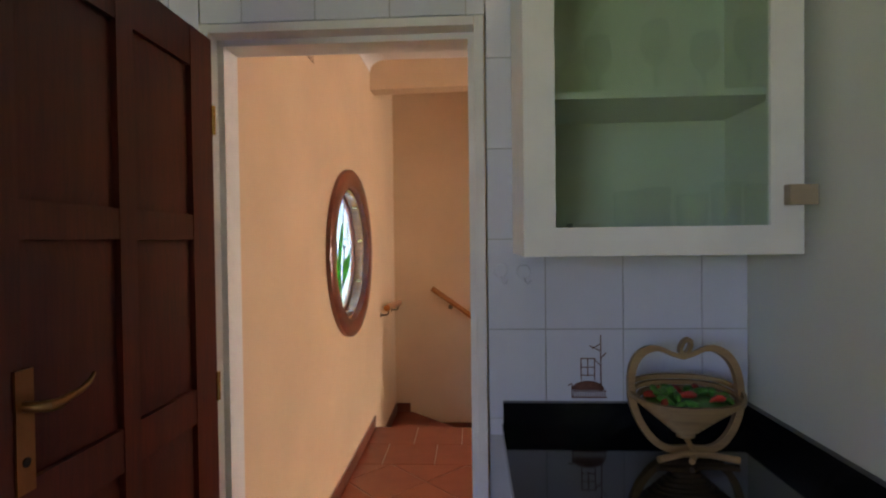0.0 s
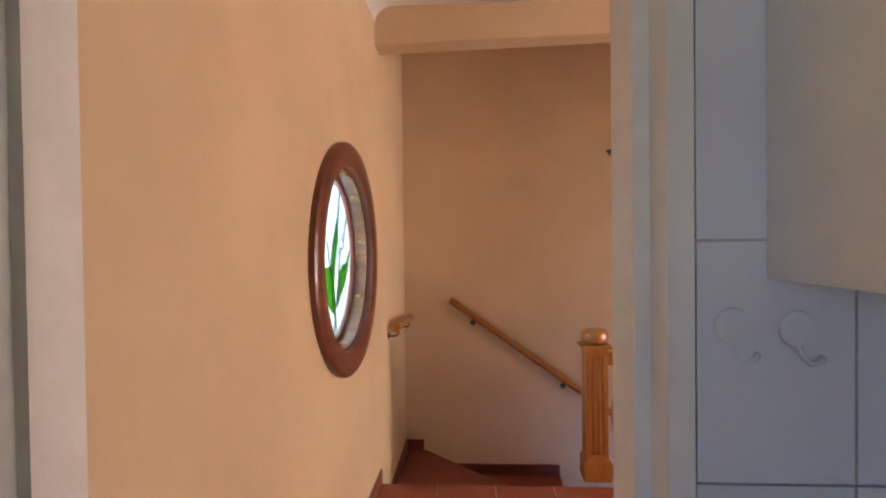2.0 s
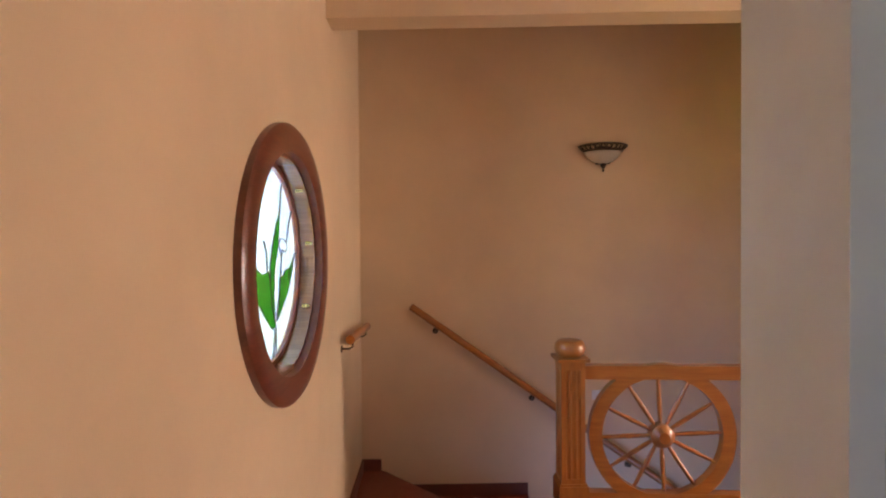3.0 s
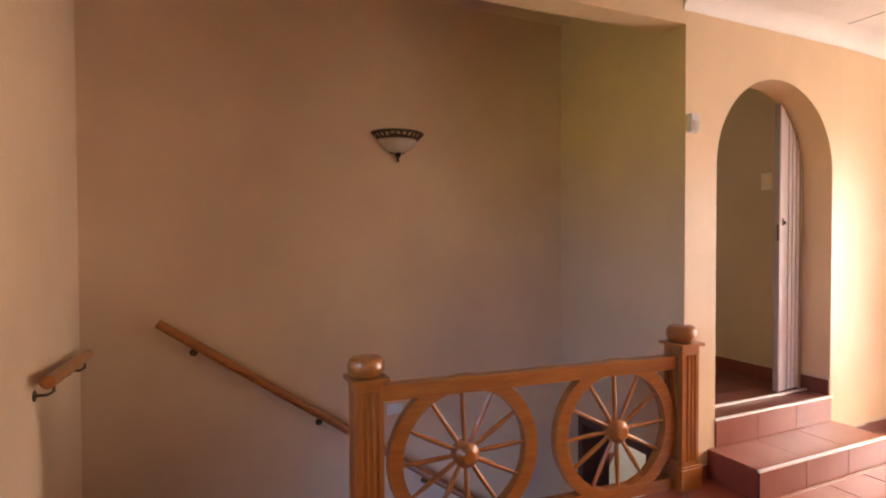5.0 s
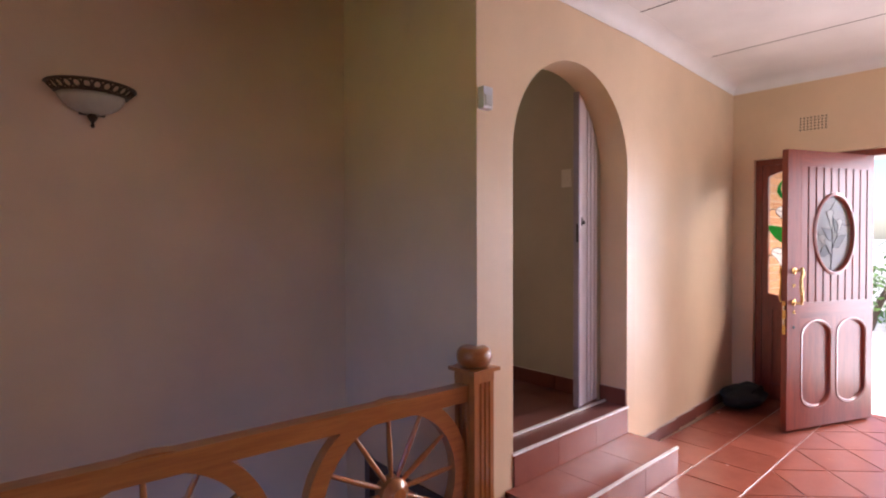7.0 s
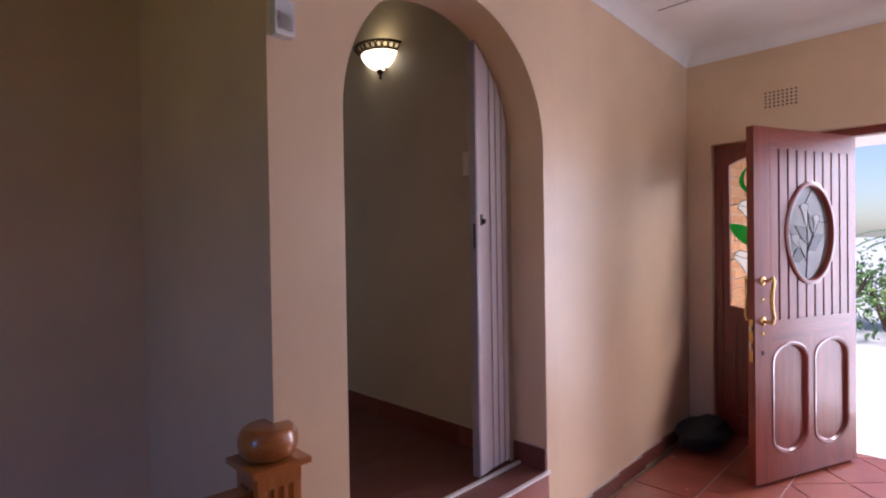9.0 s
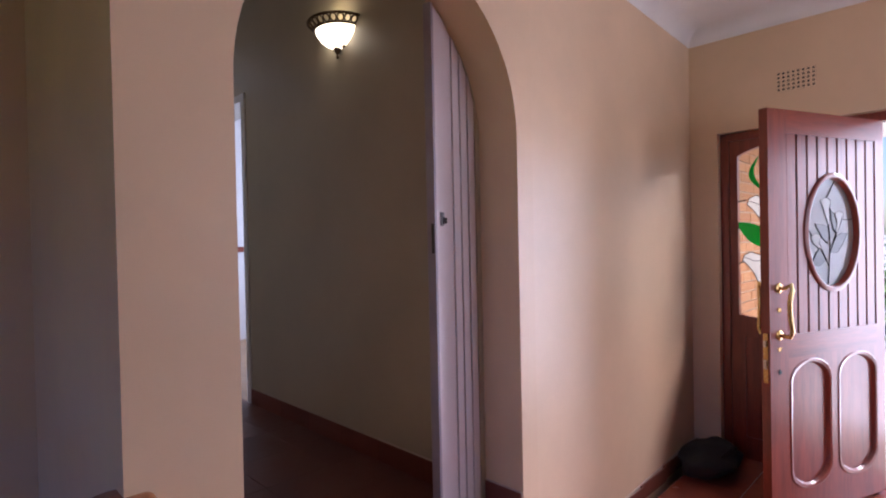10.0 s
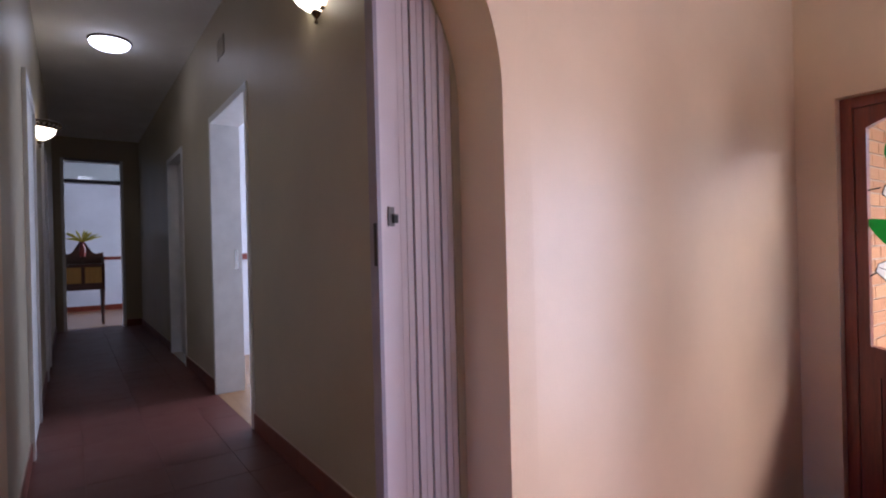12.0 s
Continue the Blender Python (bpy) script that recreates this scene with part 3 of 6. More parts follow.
def panel_leaf(parent, width, height, thick, cols, rows, mat, z0=0.01):
    """Stiles and rails round sunk, fielded panels. Local: x from the hinge, y through the leaf."""
    xs = [0] + [v for c in cols for v in c] + [width]
    for a, b in zip(xs[0::2], xs[1::2]):
        bm = bmesh.new()
        box(bm, a, b, -thick / 2, thick / 2, z0, height)
        bevel(bm, 0.005)
        part("stile", bm, mat, parent)
    for a, b in cols:
        zs = [z0] + [v for r in rows for v in r] + [height]
        for c, d in zip(zs[0::2], zs[1::2]):
            bm = bmesh.new()
            box(bm, a - 0.001, b + 0.001, -thick / 2 + 0.0015, thick / 2 - 0.0015, c, d)
            bevel(bm, 0.005)
            part("rail", bm, mat, parent)
    for a, b in cols:
        for c, d in rows:
            bm = bmesh.new()
            box(bm, a - 0.005, b + 0.005, -0.006, 0.006, c - 0.005, d + 0.005)
            for s in (-1, 1):
                g = 0.04
                out = [bm.verts.new((x, s * 0.006, z)) for x, z in ((a, c), (b, c), (b, d), (a, d))]
                inn = [bm.verts.new((x, s * 0.014, z)) for x, z in ((a + g, c + g), (b - g, c + g), (b - g, d - g), (a + g, d - g))]
                bm.faces.new(inn)
                for i in range(4):
                    bm.faces.new((out[i], out[(i + 1) % 4], inn[(i + 1) % 4], inn[i]))
            part("panel", bm, mat, parent)


kd = thing("door_kitchen", "dark mahogany panelled door standing open into the kitchen", "door", kind="structure")
panel_leaf(kd, 0.76, 1.975, 0.04, [(0.11, 0.345), (0.40, 0.645)], [(0.20, 0.93), (1.02, 1.415), (1.48, 1.87)], DARK_MAHOGANY)
bm = bmesh.new()
box(bm, 0.628, 0.664, 0.020, 0.024, 1.005, 1.205)
bevel(bm, 0.0015)
AGED_BRASS = plain("aged_brass", (0.30, 0.17, 0.075), 0.35, 0.9, vary=0.25)
plate = part("handle_plate", bm, AGED_BRASS, kd, "brass handle plate")
bm = bmesh.new()
tube(bm, [(0.646, 0.022, 1.145), (0.646, 0.05, 1.145), (0.640, 0.058, 1.145), (0.62, 0.060, 1.143), (0.595, 0.060, 1.148), (0.57, 0.058, 1.150), (0.545, 0.056, 1.158), (0.53, 0.055, 1.172)], [0.009, 0.009, 0.010, 0.009, 0.007, 0.006, 0.005, 0.003])
part("lever", bm, AGED_BRASS, plate, "curved brass lever")
bm = bmesh.new()
tube(bm, [(0.646, 0.0235, 1.055), (0.646, 0.0255, 1.055)], 0.008)
part("keyhole", bm, DARK_GAP, plate)
for z in (0.25, 1.0, 1.75):
    bm = bmesh.new()
    tube(bm, [(0.0, 0.022, z - 0.04), (0.0, 0.022, z + 0.04)], 0.007)
    part("hinge", bm, BRASS, kd)
kd.matrix_world = Matrix.Translation((-0.463, 1.736, 0.0)) @ Matrix.Rotation(-math.pi / 2, 4, "Z")

# ---------------------------------------------------------------- kitchen corner
# counter, in two tops with upstands
cab = thing("base_cupboard", "white base cupboard under the black counter", "cupboard")
bm = bmesh.new()
box(bm, 0.385, KRW - 0.002, 1.20, KIT0 - 0.012, 0.10, 0.858)
part("body", bm, CUPBOARD_WHITE, cab)
bm = bmesh.new()
box(bm, 0.40, KRW - 0.01, 1.26, KIT0 - 0.02, 0.0, 0.10)
part("plinth", bm, DARK_GAP, cab)
bm = bmesh.new()
box(bm, 0.39, KRW - 0.01, 1.18, 1.199, 0.11, 0.85)
part("door", bm, CUPBOARD_WHITE, cab)
top = thing("countertop", "polished black granite worktop with upstands", "worktop")
bm = bmesh.new()
box(bm, 0.361, KRW - 0.002, 1.15, KIT0 - 0.011, 0.86, 0.892)
bevel(bm, 0.006, 3)
part("slab", bm, BLACK, top)
bm = bmesh.new()
box(bm, 0.364, KRW - 0.022, KIT0 - 0.031, KIT0 - 0.011, 0.8925, 0.957)
bevel(bm, 0.003)
part("upstand", bm, BLACK, top)
bm = bmesh.new()
box(bm, KRW - 0.021, KRW - 0.002, 1.152, KIT0 - 0.011, 0.8925, 0.957)
bevel(bm, 0.003)
part("upstand", bm, BLACK, top)

# small downlight in the kitchen ceiling
dn = thing("downlight", "small lit downlight in the kitchen ceiling", "ceiling lamp", (0.41, 0.09, 2.749))
bm = bmesh.new()
lathe(bm, [(0.028, 0), (0.045, 0), (0.044, -0.006), (0.030, -0.004)], seg=24)
part("trim_ring", bm, STEEL, dn)
bm = bmesh.new()
lathe(bm, [(0.0, -0.002), (0.028, -0.002), (0.027, -0.004), (0.0, -0.005)], seg=24)
part("lamp_glass", bm, glow("lit_downlight", (1.0, 0.93, 0.80), 22.0), dn, "lit lamp glass")

# wall cupboard with a glazed door
WX0, WX1, WY, WZ, WT = 0.396, 0.982, 1.432, 1.367, 2.2
wc = thing("wall_cupboard", "white wall cupboard with a glazed door and one shelf", "cupboard")
WB = KIT0 - 0.012
for nm, dims in (("side_panel", (WX0, WX0 + 0.018, WY + 0.02, WB, WZ, WT)), ("side_panel", (WX1 - 0.018, WX1, WY + 0.02, WB, WZ, WT)),
                 ("bottom_panel", (WX0 + 0.018, WX1 - 0.018, WY + 0.02, WB, WZ, WZ + 0.018)), ("top_panel", (WX0 + 0.018, WX1 - 0.018, WY + 0.02, WB, WT - 0.018, WT)),
                 ("back_panel", (WX0 + 0.018, WX1 - 0.018, WB - 0.006, WB, WZ + 0.018, WT - 0.018))):
    bm = bmesh.new()
    box(bm, *dims)
    part(nm, bm, CUPBOARD_WHITE, wc, smooth=False)
SHELF = 1.725
bm = bmesh.new()
box(bm, WX0 + 0.02, WX1 - 0.02, WY + 0.05, WB - 0.008, SHELF - 0.008, SHELF + 0.008)
bevel(bm, 0.002)
part("shelf", bm, CUPBOARD_WHITE, wc)
bm = bmesh.new()
S = 0.068
ring_band(bm, [(WX0, WZ), (WX1, WZ), (WX1, WT), (WX0, WT)], [(WX0 + S, WZ + S - 0.006), (WX1 - S, WZ + S - 0.006), (WX1 - S, WT - S), (WX0 + S, WT - S)], WY, WY + 0.019, "y")
bevel(bm, 0.003)
wd = part("door", bm, CUPBOARD_WHITE, wc)
bm = bmesh.new()
box(bm, WX0 + S - 0.004, WX1 - S + 0.004, WY + 0.008, WY + 0.012, WZ + S - 0.01, WT - S + 0.004)
pane = part("pane", bm, CUPBOARD_PANE, wd, "clear glass pane")
pane.visible_shadow = False
bm = bmesh.new()
box(bm, WX1 - 0.042, WX1 + 0.014, WY - 0.024, WY - 0.0005, WZ + 0.103, WZ + 0.145)
bevel(bm, 0.006, 3)
part("catch", bm, plain("beige_plastic", (0.40, 0.31, 0.21), 0.45), wd, "beige plastic safety catch")


def wine_glass(x, y, z, h=0.17):
    bm = bmesh.new()
    lathe(bm, [(0.030, 0), (0.031, 0.003), (0.006, 0.008), (0.004, 0.02), (0.004, 0.45 * h), (0.02, 0.52 * h), (0.033, 0.66 * h), (0.034, 0.8 * h), (0.028, h), (0.027, h)], seg=24)
    ob = tagged(new("wine_glass", mesh_of("wine_glass", bm, GLASSWARE, True)), "clear stemmed wine glass on a cupboard shelf", "glass", "glasses in the cupboard")
    ob.location = (x, y, z)
    return ob


def tumbler(x, y, z, r=0.034, h=0.12):
    bm = bmesh.new()
    lathe(bm, [(0.0, 0), (r * 0.8, 0), (r, h - 0.001), (r - 0.001, h)], seg=24)
    ob = tagged(new("tumbler", mesh_of("tumbler", bm, GLASSWARE, True)), "clear glass tumbler in a cupboard", "glass", "glasses in the cupboard")
    ob.location = (x, y, z)
    return ob


for i, x in enumerate((0.60, 0.73, 0.86, 0.95)):
    wine_glass(x, 1.62 - 0.03 * (i % 2), SHELF + 0.0085, 0.17 + 0.02 * (i % 2))
for i, (x, y, h) in enumerate(((0.66, 1.58, 0.13), (0.735, 1.60, 0.14), (0.80, 1.55, 0.12), (0.90, 1.60, 0.15), (0.955, 1.55, 0.14))):
    tumbler(x, y, WZ + 0.0185, 0.034, h)
bm = bmesh.new()
box(bm, 0.525, 0.585, 1.56, 1.64, WZ + 0.0185, WZ + 0.075)
bevel(bm, 0.004)
tagged(new("small_box", mesh_of("small_box", bm, IVORY)), "small cream cardboard box in the cupboard", "box")

# two clear hooks on the tiles
HOOK_PLASTIC = plain("clear_plastic", (0.66, 0.70, 0.78), 0.2, vary=0.05)
for x, dz in ((0.3415, 0.034), (0.4046, 0.031)):
    hk = thing("wall_hook", "clear plastic stick-on hook on the tiles", "hook", (x + 0.02, KIT0 - 0.0125, 1.285 + dz), "hooks beside the door")
    bm = bmesh.new()
    lathe(bm, [(0.012, 0), (0.019, 0), (0.018, 0.004), (0.014, 0.005)], Matrix.Rotation(math.pi / 2, 4, "X"), 20)
    part("base", bm, HOOK_PLASTIC, hk)
    bm = bmesh.new()
    tube(bm, [(0, -0.004, -0.016), (0.002, -0.007, -0.027), (0.008, -0.010, -0.034), (0.015, -0.013, -0.032), (0.018, -0.015, -0.025)], 0.003, 8)
    part("hook", bm, HOOK_PLASTIC, hk)

# folding apple-shaped basket with its filling
bk = thing("apple_basket", "folding wooden apple-shaped basket holding small peppers", "basket", (0.790, 1.57, 0.893))


def apple_outline(k=56, sx=0.136, sz=0.137):
    pts = []
    for i in range(k):
        a = 2 * math.pi * i / k + math.pi / 2
        c, s = math.cos(a), math.sin(a)
        x = sx * math.copysign(abs(c) ** 0.72, c) * (1 - 0.22 * max(0, -s))
        z = sz * (s ** 0.62 if s > 0 else -abs(s) ** 0.85)
        z -= math.copysign(0.036 if s > 0 else 0.014, s) * math.exp(-(x / 0.052) ** 2)
        pts.append((x, z))
    return pts


bm = bmesh.new()
o = apple_outline()
ring_band(bm, o, [(x * 0.88, z * 0.88) for x, z in o], -0.009, 0.009, "y")
bevel(bm, 0.002)
fr = part("frame", bm, BASKET_WOOD, bk)
fr.matrix_basis = Matrix.Translation((0, 0, 0.128)) @ Matrix.Rotation(radians(-10), 4, "X")
bm = bmesh.new()
ring_band(bm, ellipse(0, 0, 0.015, 0.024, 20), ellipse(0, 0, 0.006, 0.014, 20), -0.008, 0.008, "y")
st = part("stalk", bm, BASKET_WOOD, bk)
st.matrix_basis = Matrix.Translation((0.008, 0.020, 0.246)) @ Matrix.Rotation(radians(25), 4, "Y")
bm = bmesh.new()
for i in range(11):
    f = i / 10
    sx, sy, z, tilt = 0.022 + 0.112 * f, 0.014 + 0.076 * f, 0.038 + 0.098 * f, 0.05 * f
    o = [(sx * math.copysign(abs(math.cos(a)) ** 0.75, math.cos(a)), sy * math.copysign(abs(math.sin(a)) ** 0.9, math.sin(a))) for a in [2 * math.pi * j / 28 for j in range(28)]]
    first = len(bm.verts)
    ring_band(bm, o, [(x * (1 - 0.008 / sx), y * (1 - 0.008 / sy)) for x, y in o], z, z + 0.0102, "z")
    bm.verts.ensure_lookup_table()
    for v in bm.verts[first:]:
        v.co.z += v.co.y * tilt * 4
lathe(bm, [(0.0, 0.034), (0.022, 0.034), (0.022, 0.042), (0, 0.042)], Matrix.Diagonal((1, 0.75, 1, 1)), 20)
part("bowl", bm, BASKET_WOOD, bk)
bm = bmesh.new()
tube(bm, [(-0.09, -0.075, 0.008), (-0.03, -0.06, 0.016), (0.03, -0.055, 0.012), (0.09, -0.075, 0.008)], 0.008, 8)
tube(bm, [(0, -0.055, 0.012), (-0.02, -0.085, 0.008)], 0.007, 8)
tube(bm, [(0, -0.05, 0.012), (0, 0.0, 0.034)], 0.007, 8)
part("foot", bm, BASKET_WOOD, bk)
rg = random.Random(5)
GREEN_SKIN = plain("green_pepper_skin", (0.05, 0.22, 0.03), 0.3, vary=0.3, scale=60)
RED_SKIN = plain("red_pepper_skin", (0.38, 0.025, 0.02), 0.3, vary=0.2, scale=60)
for mat, lab, count, nm in ((GREEN_SKIN, "small green pepper in a wooden basket", 26, "green_pepper"), (RED_SKIN, "small red pepper in a wooden basket", 9, "red_pepper")):
    bm = bmesh.new()
    tube(bm, [(-0.02, 0, 0), (-0.012, 0, 0.002), (0, 0, 0.003), (0.012, 0, 0.001), (0.021, 0, -0.003)], [0.003, 0.0085, 0.009, 0.006, 0.0015], 8)
    me = mesh_of(nm, bm, mat, True)
    for i in range(count):
        ob = tagged(new(nm, me), lab, "pepper", "peppers in the basket")
        a, r = rg.uniform(0, 6.28), math.sqrt(rg.random())
        ob.matrix_world = Matrix.Translation((0.790 + 0.100 * r * math.cos(a), 1.57 + 0.068 * r * math.sin(a), 0.893 + 0.122 + 0.018 * (1 - r) + rg.uniform(0, 0.010))) @ Euler((rg.uniform(-0.5, 0.5), rg.uniform(-0.5, 0.5), rg.uniform(0, 6.28))).to_matrix().to_4x4()
bm = bmesh.new()
lathe(bm, [(0.0, 0.055), (0.06, 0.090), (0.092, 0.116), (0.05, 0.126), (0.0, 0.130)], Matrix.Diagonal((1.14, 0.78, 1, 1)), 24)
part("filling", bm, GREEN_SKIN, bk)

# ---------------------------------------------------------------- oval window
ov = thing("window_1", "oval window with a dark wooden ring and stained glass leaves", "window", kind="structure")
bm = bmesh.new()
steps = [(0.55, 0.508, 0.0), (0.55, 0.508, 0.022), (0.537, 0.495, 0.034), (0.505, 0.46, 0.038), (0.465, 0.422, 0.034), (0.45, 0.405, 0.026), (0.45, 0.405, -0.02)]
rings = [[bm.verts.new((LEFT + d, y, z)) for y, z in ellipse(OY, OZ, a, b, 72)] for a, b, d in steps]
for r0, r1 in zip(rings, rings[1:]):
    for i in range(72):
        j = (i + 1) % 72
        bm.faces.new((r0[i], r0[j], r1[j], r1[i]))
RING_WOOD = wood("ring_wood", (0.09, 0.018, 0.009), (0.21, 0.048, 0.022), "Y", 0.32, 0.35)
part("ring", bm, RING_WOOD, ov)
bm = bmesh.new()
ring_band(bm, ellipse(OY, OZ, ORY - 0.001, ORZ - 0.001, 72), ellipse(OY, OZ, ORY - 0.02, ORZ - 0.02, 72), LEFT - 0.075, LEFT - 0.005)
part("lining", bm, wood("lining_wood", (0.16, 0.06, 0.028), (0.33, 0.15, 0.075), "X", 0.22, 0.8), ov, "varnished pale wooden lining")
bm = bmesh.new()
ring_band(bm, ellipse(OY, OZ, ORY - 0.021, ORZ - 0.021, 72), ellipse(OY, OZ, ORY - 0.042, ORZ - 0.042, 72), LEFT - 0.095, LEFT - 0.07)
bevel(bm, 0.004)
part("inner_frame", bm, RING_WOOD, ov)
GX = LEFT - 0.085
for y, z in ((OY + ORY - 0.026, OZ + 0.075), (OY + 0.27, OZ + 0.295), (OY + 0.36, OZ - 0.20)):
    bm = bmesh.new()
    box(bm, LEFT - 0.045, LEFT - 0.012, y - 0.008, y + 0.004, z - 0.007, z + 0.007)
    bevel(bm, 0.003)
    part("glazing_clip", bm, BRASS, ov, "small brass clip")


def flat_x(bm, pts, x, t=0.003):
    prism(bm, pts, x - t, x + t, "x")


def leaf_shape(base, tip, width, bend, k=14):
    """A long leaf in the plane (y, z), from base to tip."""
    b, t = Vector(base), Vector(tip)
    d = t - b
    n = Vector((-d.y, d.x)).normalized()
    left, right = [], []
    for i in range(k + 1):
        f = i / k
        c = b + d * f + n * bend * math.sin(math.pi * f)
        w = width * math.sin(math.pi * f ** 0.75) ** 0.85 if 0 < f < 1 else 0
        left.append(tuple(c + n * w))
        right.append(tuple(c - n * w))
    return left + right[-2:0:-1]


bm = bmesh.new()
flat_x(bm, ellipse(OY, OZ, ORY - 0.04, ORZ - 0.04, 64), GX - 0.004, 0.002)
pn = part("pane", bm, PALE_GLASS, ov, "pale rippled glass")
for outline in (
        # tall middle leaf, broad leaf beside it, right-hand leaf with a stepped top
        [(3.657, 1.525), (3.648, 1.455), (3.630, 1.39), (3.585, 1.30), (3.572, 1.20), (3.592, 1.089), (3.545, 1.18), (3.533, 1.25), (3.530, 1.315), (3.556, 1.385), (3.615, 1.485)],
        [(3.588, 1.087), (3.55, 1.082), (3.484, 1.126), (3.41, 1.185), (3.27, 1.215), (3.13, 1.245), (3.11, 1.275), (3.25, 1.31), (3.36, 1.325), (3.438, 1.295), (3.510, 1.303), (3.531, 1.245), (3.543, 1.178)],
        [(3.852, 1.332), (3.835, 1.29), (3.803, 1.252), (3.765, 1.205), (3.723, 1.177), (3.612, 1.105), (3.640, 1.19), (3.655, 1.275), (3.70, 1.275), (3.73, 1.297), (3.78, 1.30)]):
    bm = bmesh.new()
    flat_x(bm, outline, GX + 0.002, 0.002)
    leaf = part("glass_leaf", bm, GREEN_GLASS, ov, "green glass leaf", False)
    bm = bmesh.new()
    tube(bm, [(GX + 0.004, y, z) for y, z in outline], 0.0025, 6, True)
    part("lead_line", bm, LEAD, leaf)
for outline in ([(3.645, 1.405), (3.675, 1.427), (3.713, 1.424), (3.745, 1.41), (3.755, 1.388), (3.73, 1.368), (3.69, 1.385), (3.672, 1.36)], [(3.20, 1.50), (3.24, 1.56), (3.31, 1.575), (3.35, 1.53), (3.33, 1.47), (3.27, 1.44), (3.22, 1.46)]):
    bm = bmesh.new()
    flat_x(bm, outline, GX + 0.002, 0.002)
    bud = part("glass_bud", bm, MILK_GLASS, ov, "white glass flower", False)
    bm = bmesh.new()
    tube(bm, [(GX + 0.004, y, z) for y, z in outline], 0.0025, 6, True)
    part("lead_line", bm, LEAD, bud)
lines = [[(3.592, 1.089), (3.567, 0.992), (3.545, 0.955)], [(3.594, 1.089), (3.602, 0.99), (3.615, 0.955)], [(3.66, 1.525), (3.684, 1.62), (3.72, 1.69)], [(3.75, 1.41), (3.80, 1.50), (3.85, 1.56)],
         [(3.69, 1.38), (3.66, 1.26), (3.61, 1.11)], [(3.852, 1.331), (3.885, 1.36), (3.915, 1.365)], [(3.27, 1.44), (3.33, 1.38), (3.36, 1.325)], [(3.50, 1.30), (3.49, 1.38), (3.46, 1.42)], [(3.12, 1.26), (3.10, 1.262), (3.085, 1.262)], [(3.20, 1.52), (3.16, 1.50), (3.125, 1.49)]]
for ln in lines:
    bm = bmesh.new()
    tube(bm, [(GX + 0.003, y, z) for y, z in ln], 0.0035, 6)
    part("lead_line", bm, LEAD, ov)

# ---------------------------------------------------------------- stairs
st = thing("stairs", "dark terracotta tiled stairs turning down along the wall", "stairs", kind="structure")
NX, NY = 0.80, 4.25
R1, R2, RISE, GO = -0.257, -0.446, 0.19, 0.245


def tread(pts, z):
    bm = bmesh.new()
    prism(bm, pts, z - 0.30, z - 0.021, "z")
    part("riser_block", bm, GROUT, st, smooth=False)
    bm = bmesh.new()
    prism(bm, pts, z - 0.02, z, "z")
    bevel(bm, 0.004)
    part("tread_tile", bm, TERRACOTTA, st)


e = 0.002
tread([(LEFT + e, ARCH + e), (0.74, ARCH + e), (0.74, ARCH + 0.10), (-0.31, BACK - e), (LEFT + e, BACK - e)], R1)
tread([(0.742, ARCH + 0.10), (0.742, BACK - e), (-0.307, BACK - e)], R2)
x = 0.744
z = R2 - RISE
while z > LOW + 0.05:
    tread([(x, ARCH + e), (x + GO - e, ARCH + e), (x + GO - e, BACK - e), (x, BACK - e)], z)
    x += GO
    z -= RISE
SK = 0.085
bm = bmesh.new()
box(bm, LEFT + 0.001, LEFT + 0.012, ARCH + 0.02, BACK - 0.001, R1, R1 + SK)
part("skirting", bm, SKIRT_TILE, st)
bm = bmesh.new()
box(bm, LEFT + 0.013, -0.325, BACK - 0.012, BACK - 0.001, R1, R1 + SK)
part("skirting", bm, SKIRT_TILE, st)
bm = bmesh.new()
box(bm, -0.305, 0.742, BACK - 0.012, BACK - 0.001, R2, R2 + SK)
part("skirting", bm, SKIRT_TILE, st)


def handrail(a, b, normal, label):
    h = thing("handrail", label, "handrail", group="stair handrails")
    bm = bmesh.new()
    a, b, n = Vector(a), Vector(b), Vector(normal)
    d = (b - a).normalized()
    tube(bm, [a, a + d * 0.004, a + (b - a) * 0.5, b - d * 0.004, b], [0.02, 0.026, 0.026, 0.026, 0.02], 16)
    part("rail", bm, OAK_X, h)
    k = max(2, int((b - a).length / 0.9) + 1)
    for i in range(k):
        c = a + (b - a) * ((i + 0.25) / (k - 0.5) if k > 2 else (0.12 + 0.76 * i))
        bm = bmesh.new()
        tube(bm, [c + Vector((0, 0, -0.02)), c + Vector((0, 0, -0.05)), c - n * 0.02 + Vector((0, 0, -0.062)), c - n * 0.062 + Vector((0, 0, -0.062))], 0.006, 8)
        br = part("bracket", bm, BRONZE, h, "dark bronze bracket")
        bm = bmesh.new()
        side = Matrix.Translation(c - n * 0.064 + Vector((0, 0, -0.062))) @ n.to_track_quat("Z", "Y").to_matrix().to_4x4()
        lathe(bm, [(0.0, 0), (0.022, 0), (0.02, 0.005), (0, 0.006)], side, 16)
        part("rose", bm, BRONZE, br)
    return h


RAIL0, SL = (-0.100, BACK - 0.066, 0.948), -0.712
handrail(RAIL0, (2.35, BACK - 0.066, 0.948 + SL * 2.45), (0, -1, 0), "round oak handrail sloping down the stairwell wall")
handrail((LEFT + 0.066, 4.46, 0.868), (LEFT + 0.066, 5.20, 0.825), (1, 0, 0), "short round oak handrail beside the stair turn")

# small white plate low on the stairwell wall
bm = bmesh.new()
box(bm, 1.215, 1.325, BACK - 0.009, BACK - 0.0005, 0.245, 0.315)
bevel(bm, 0.003)
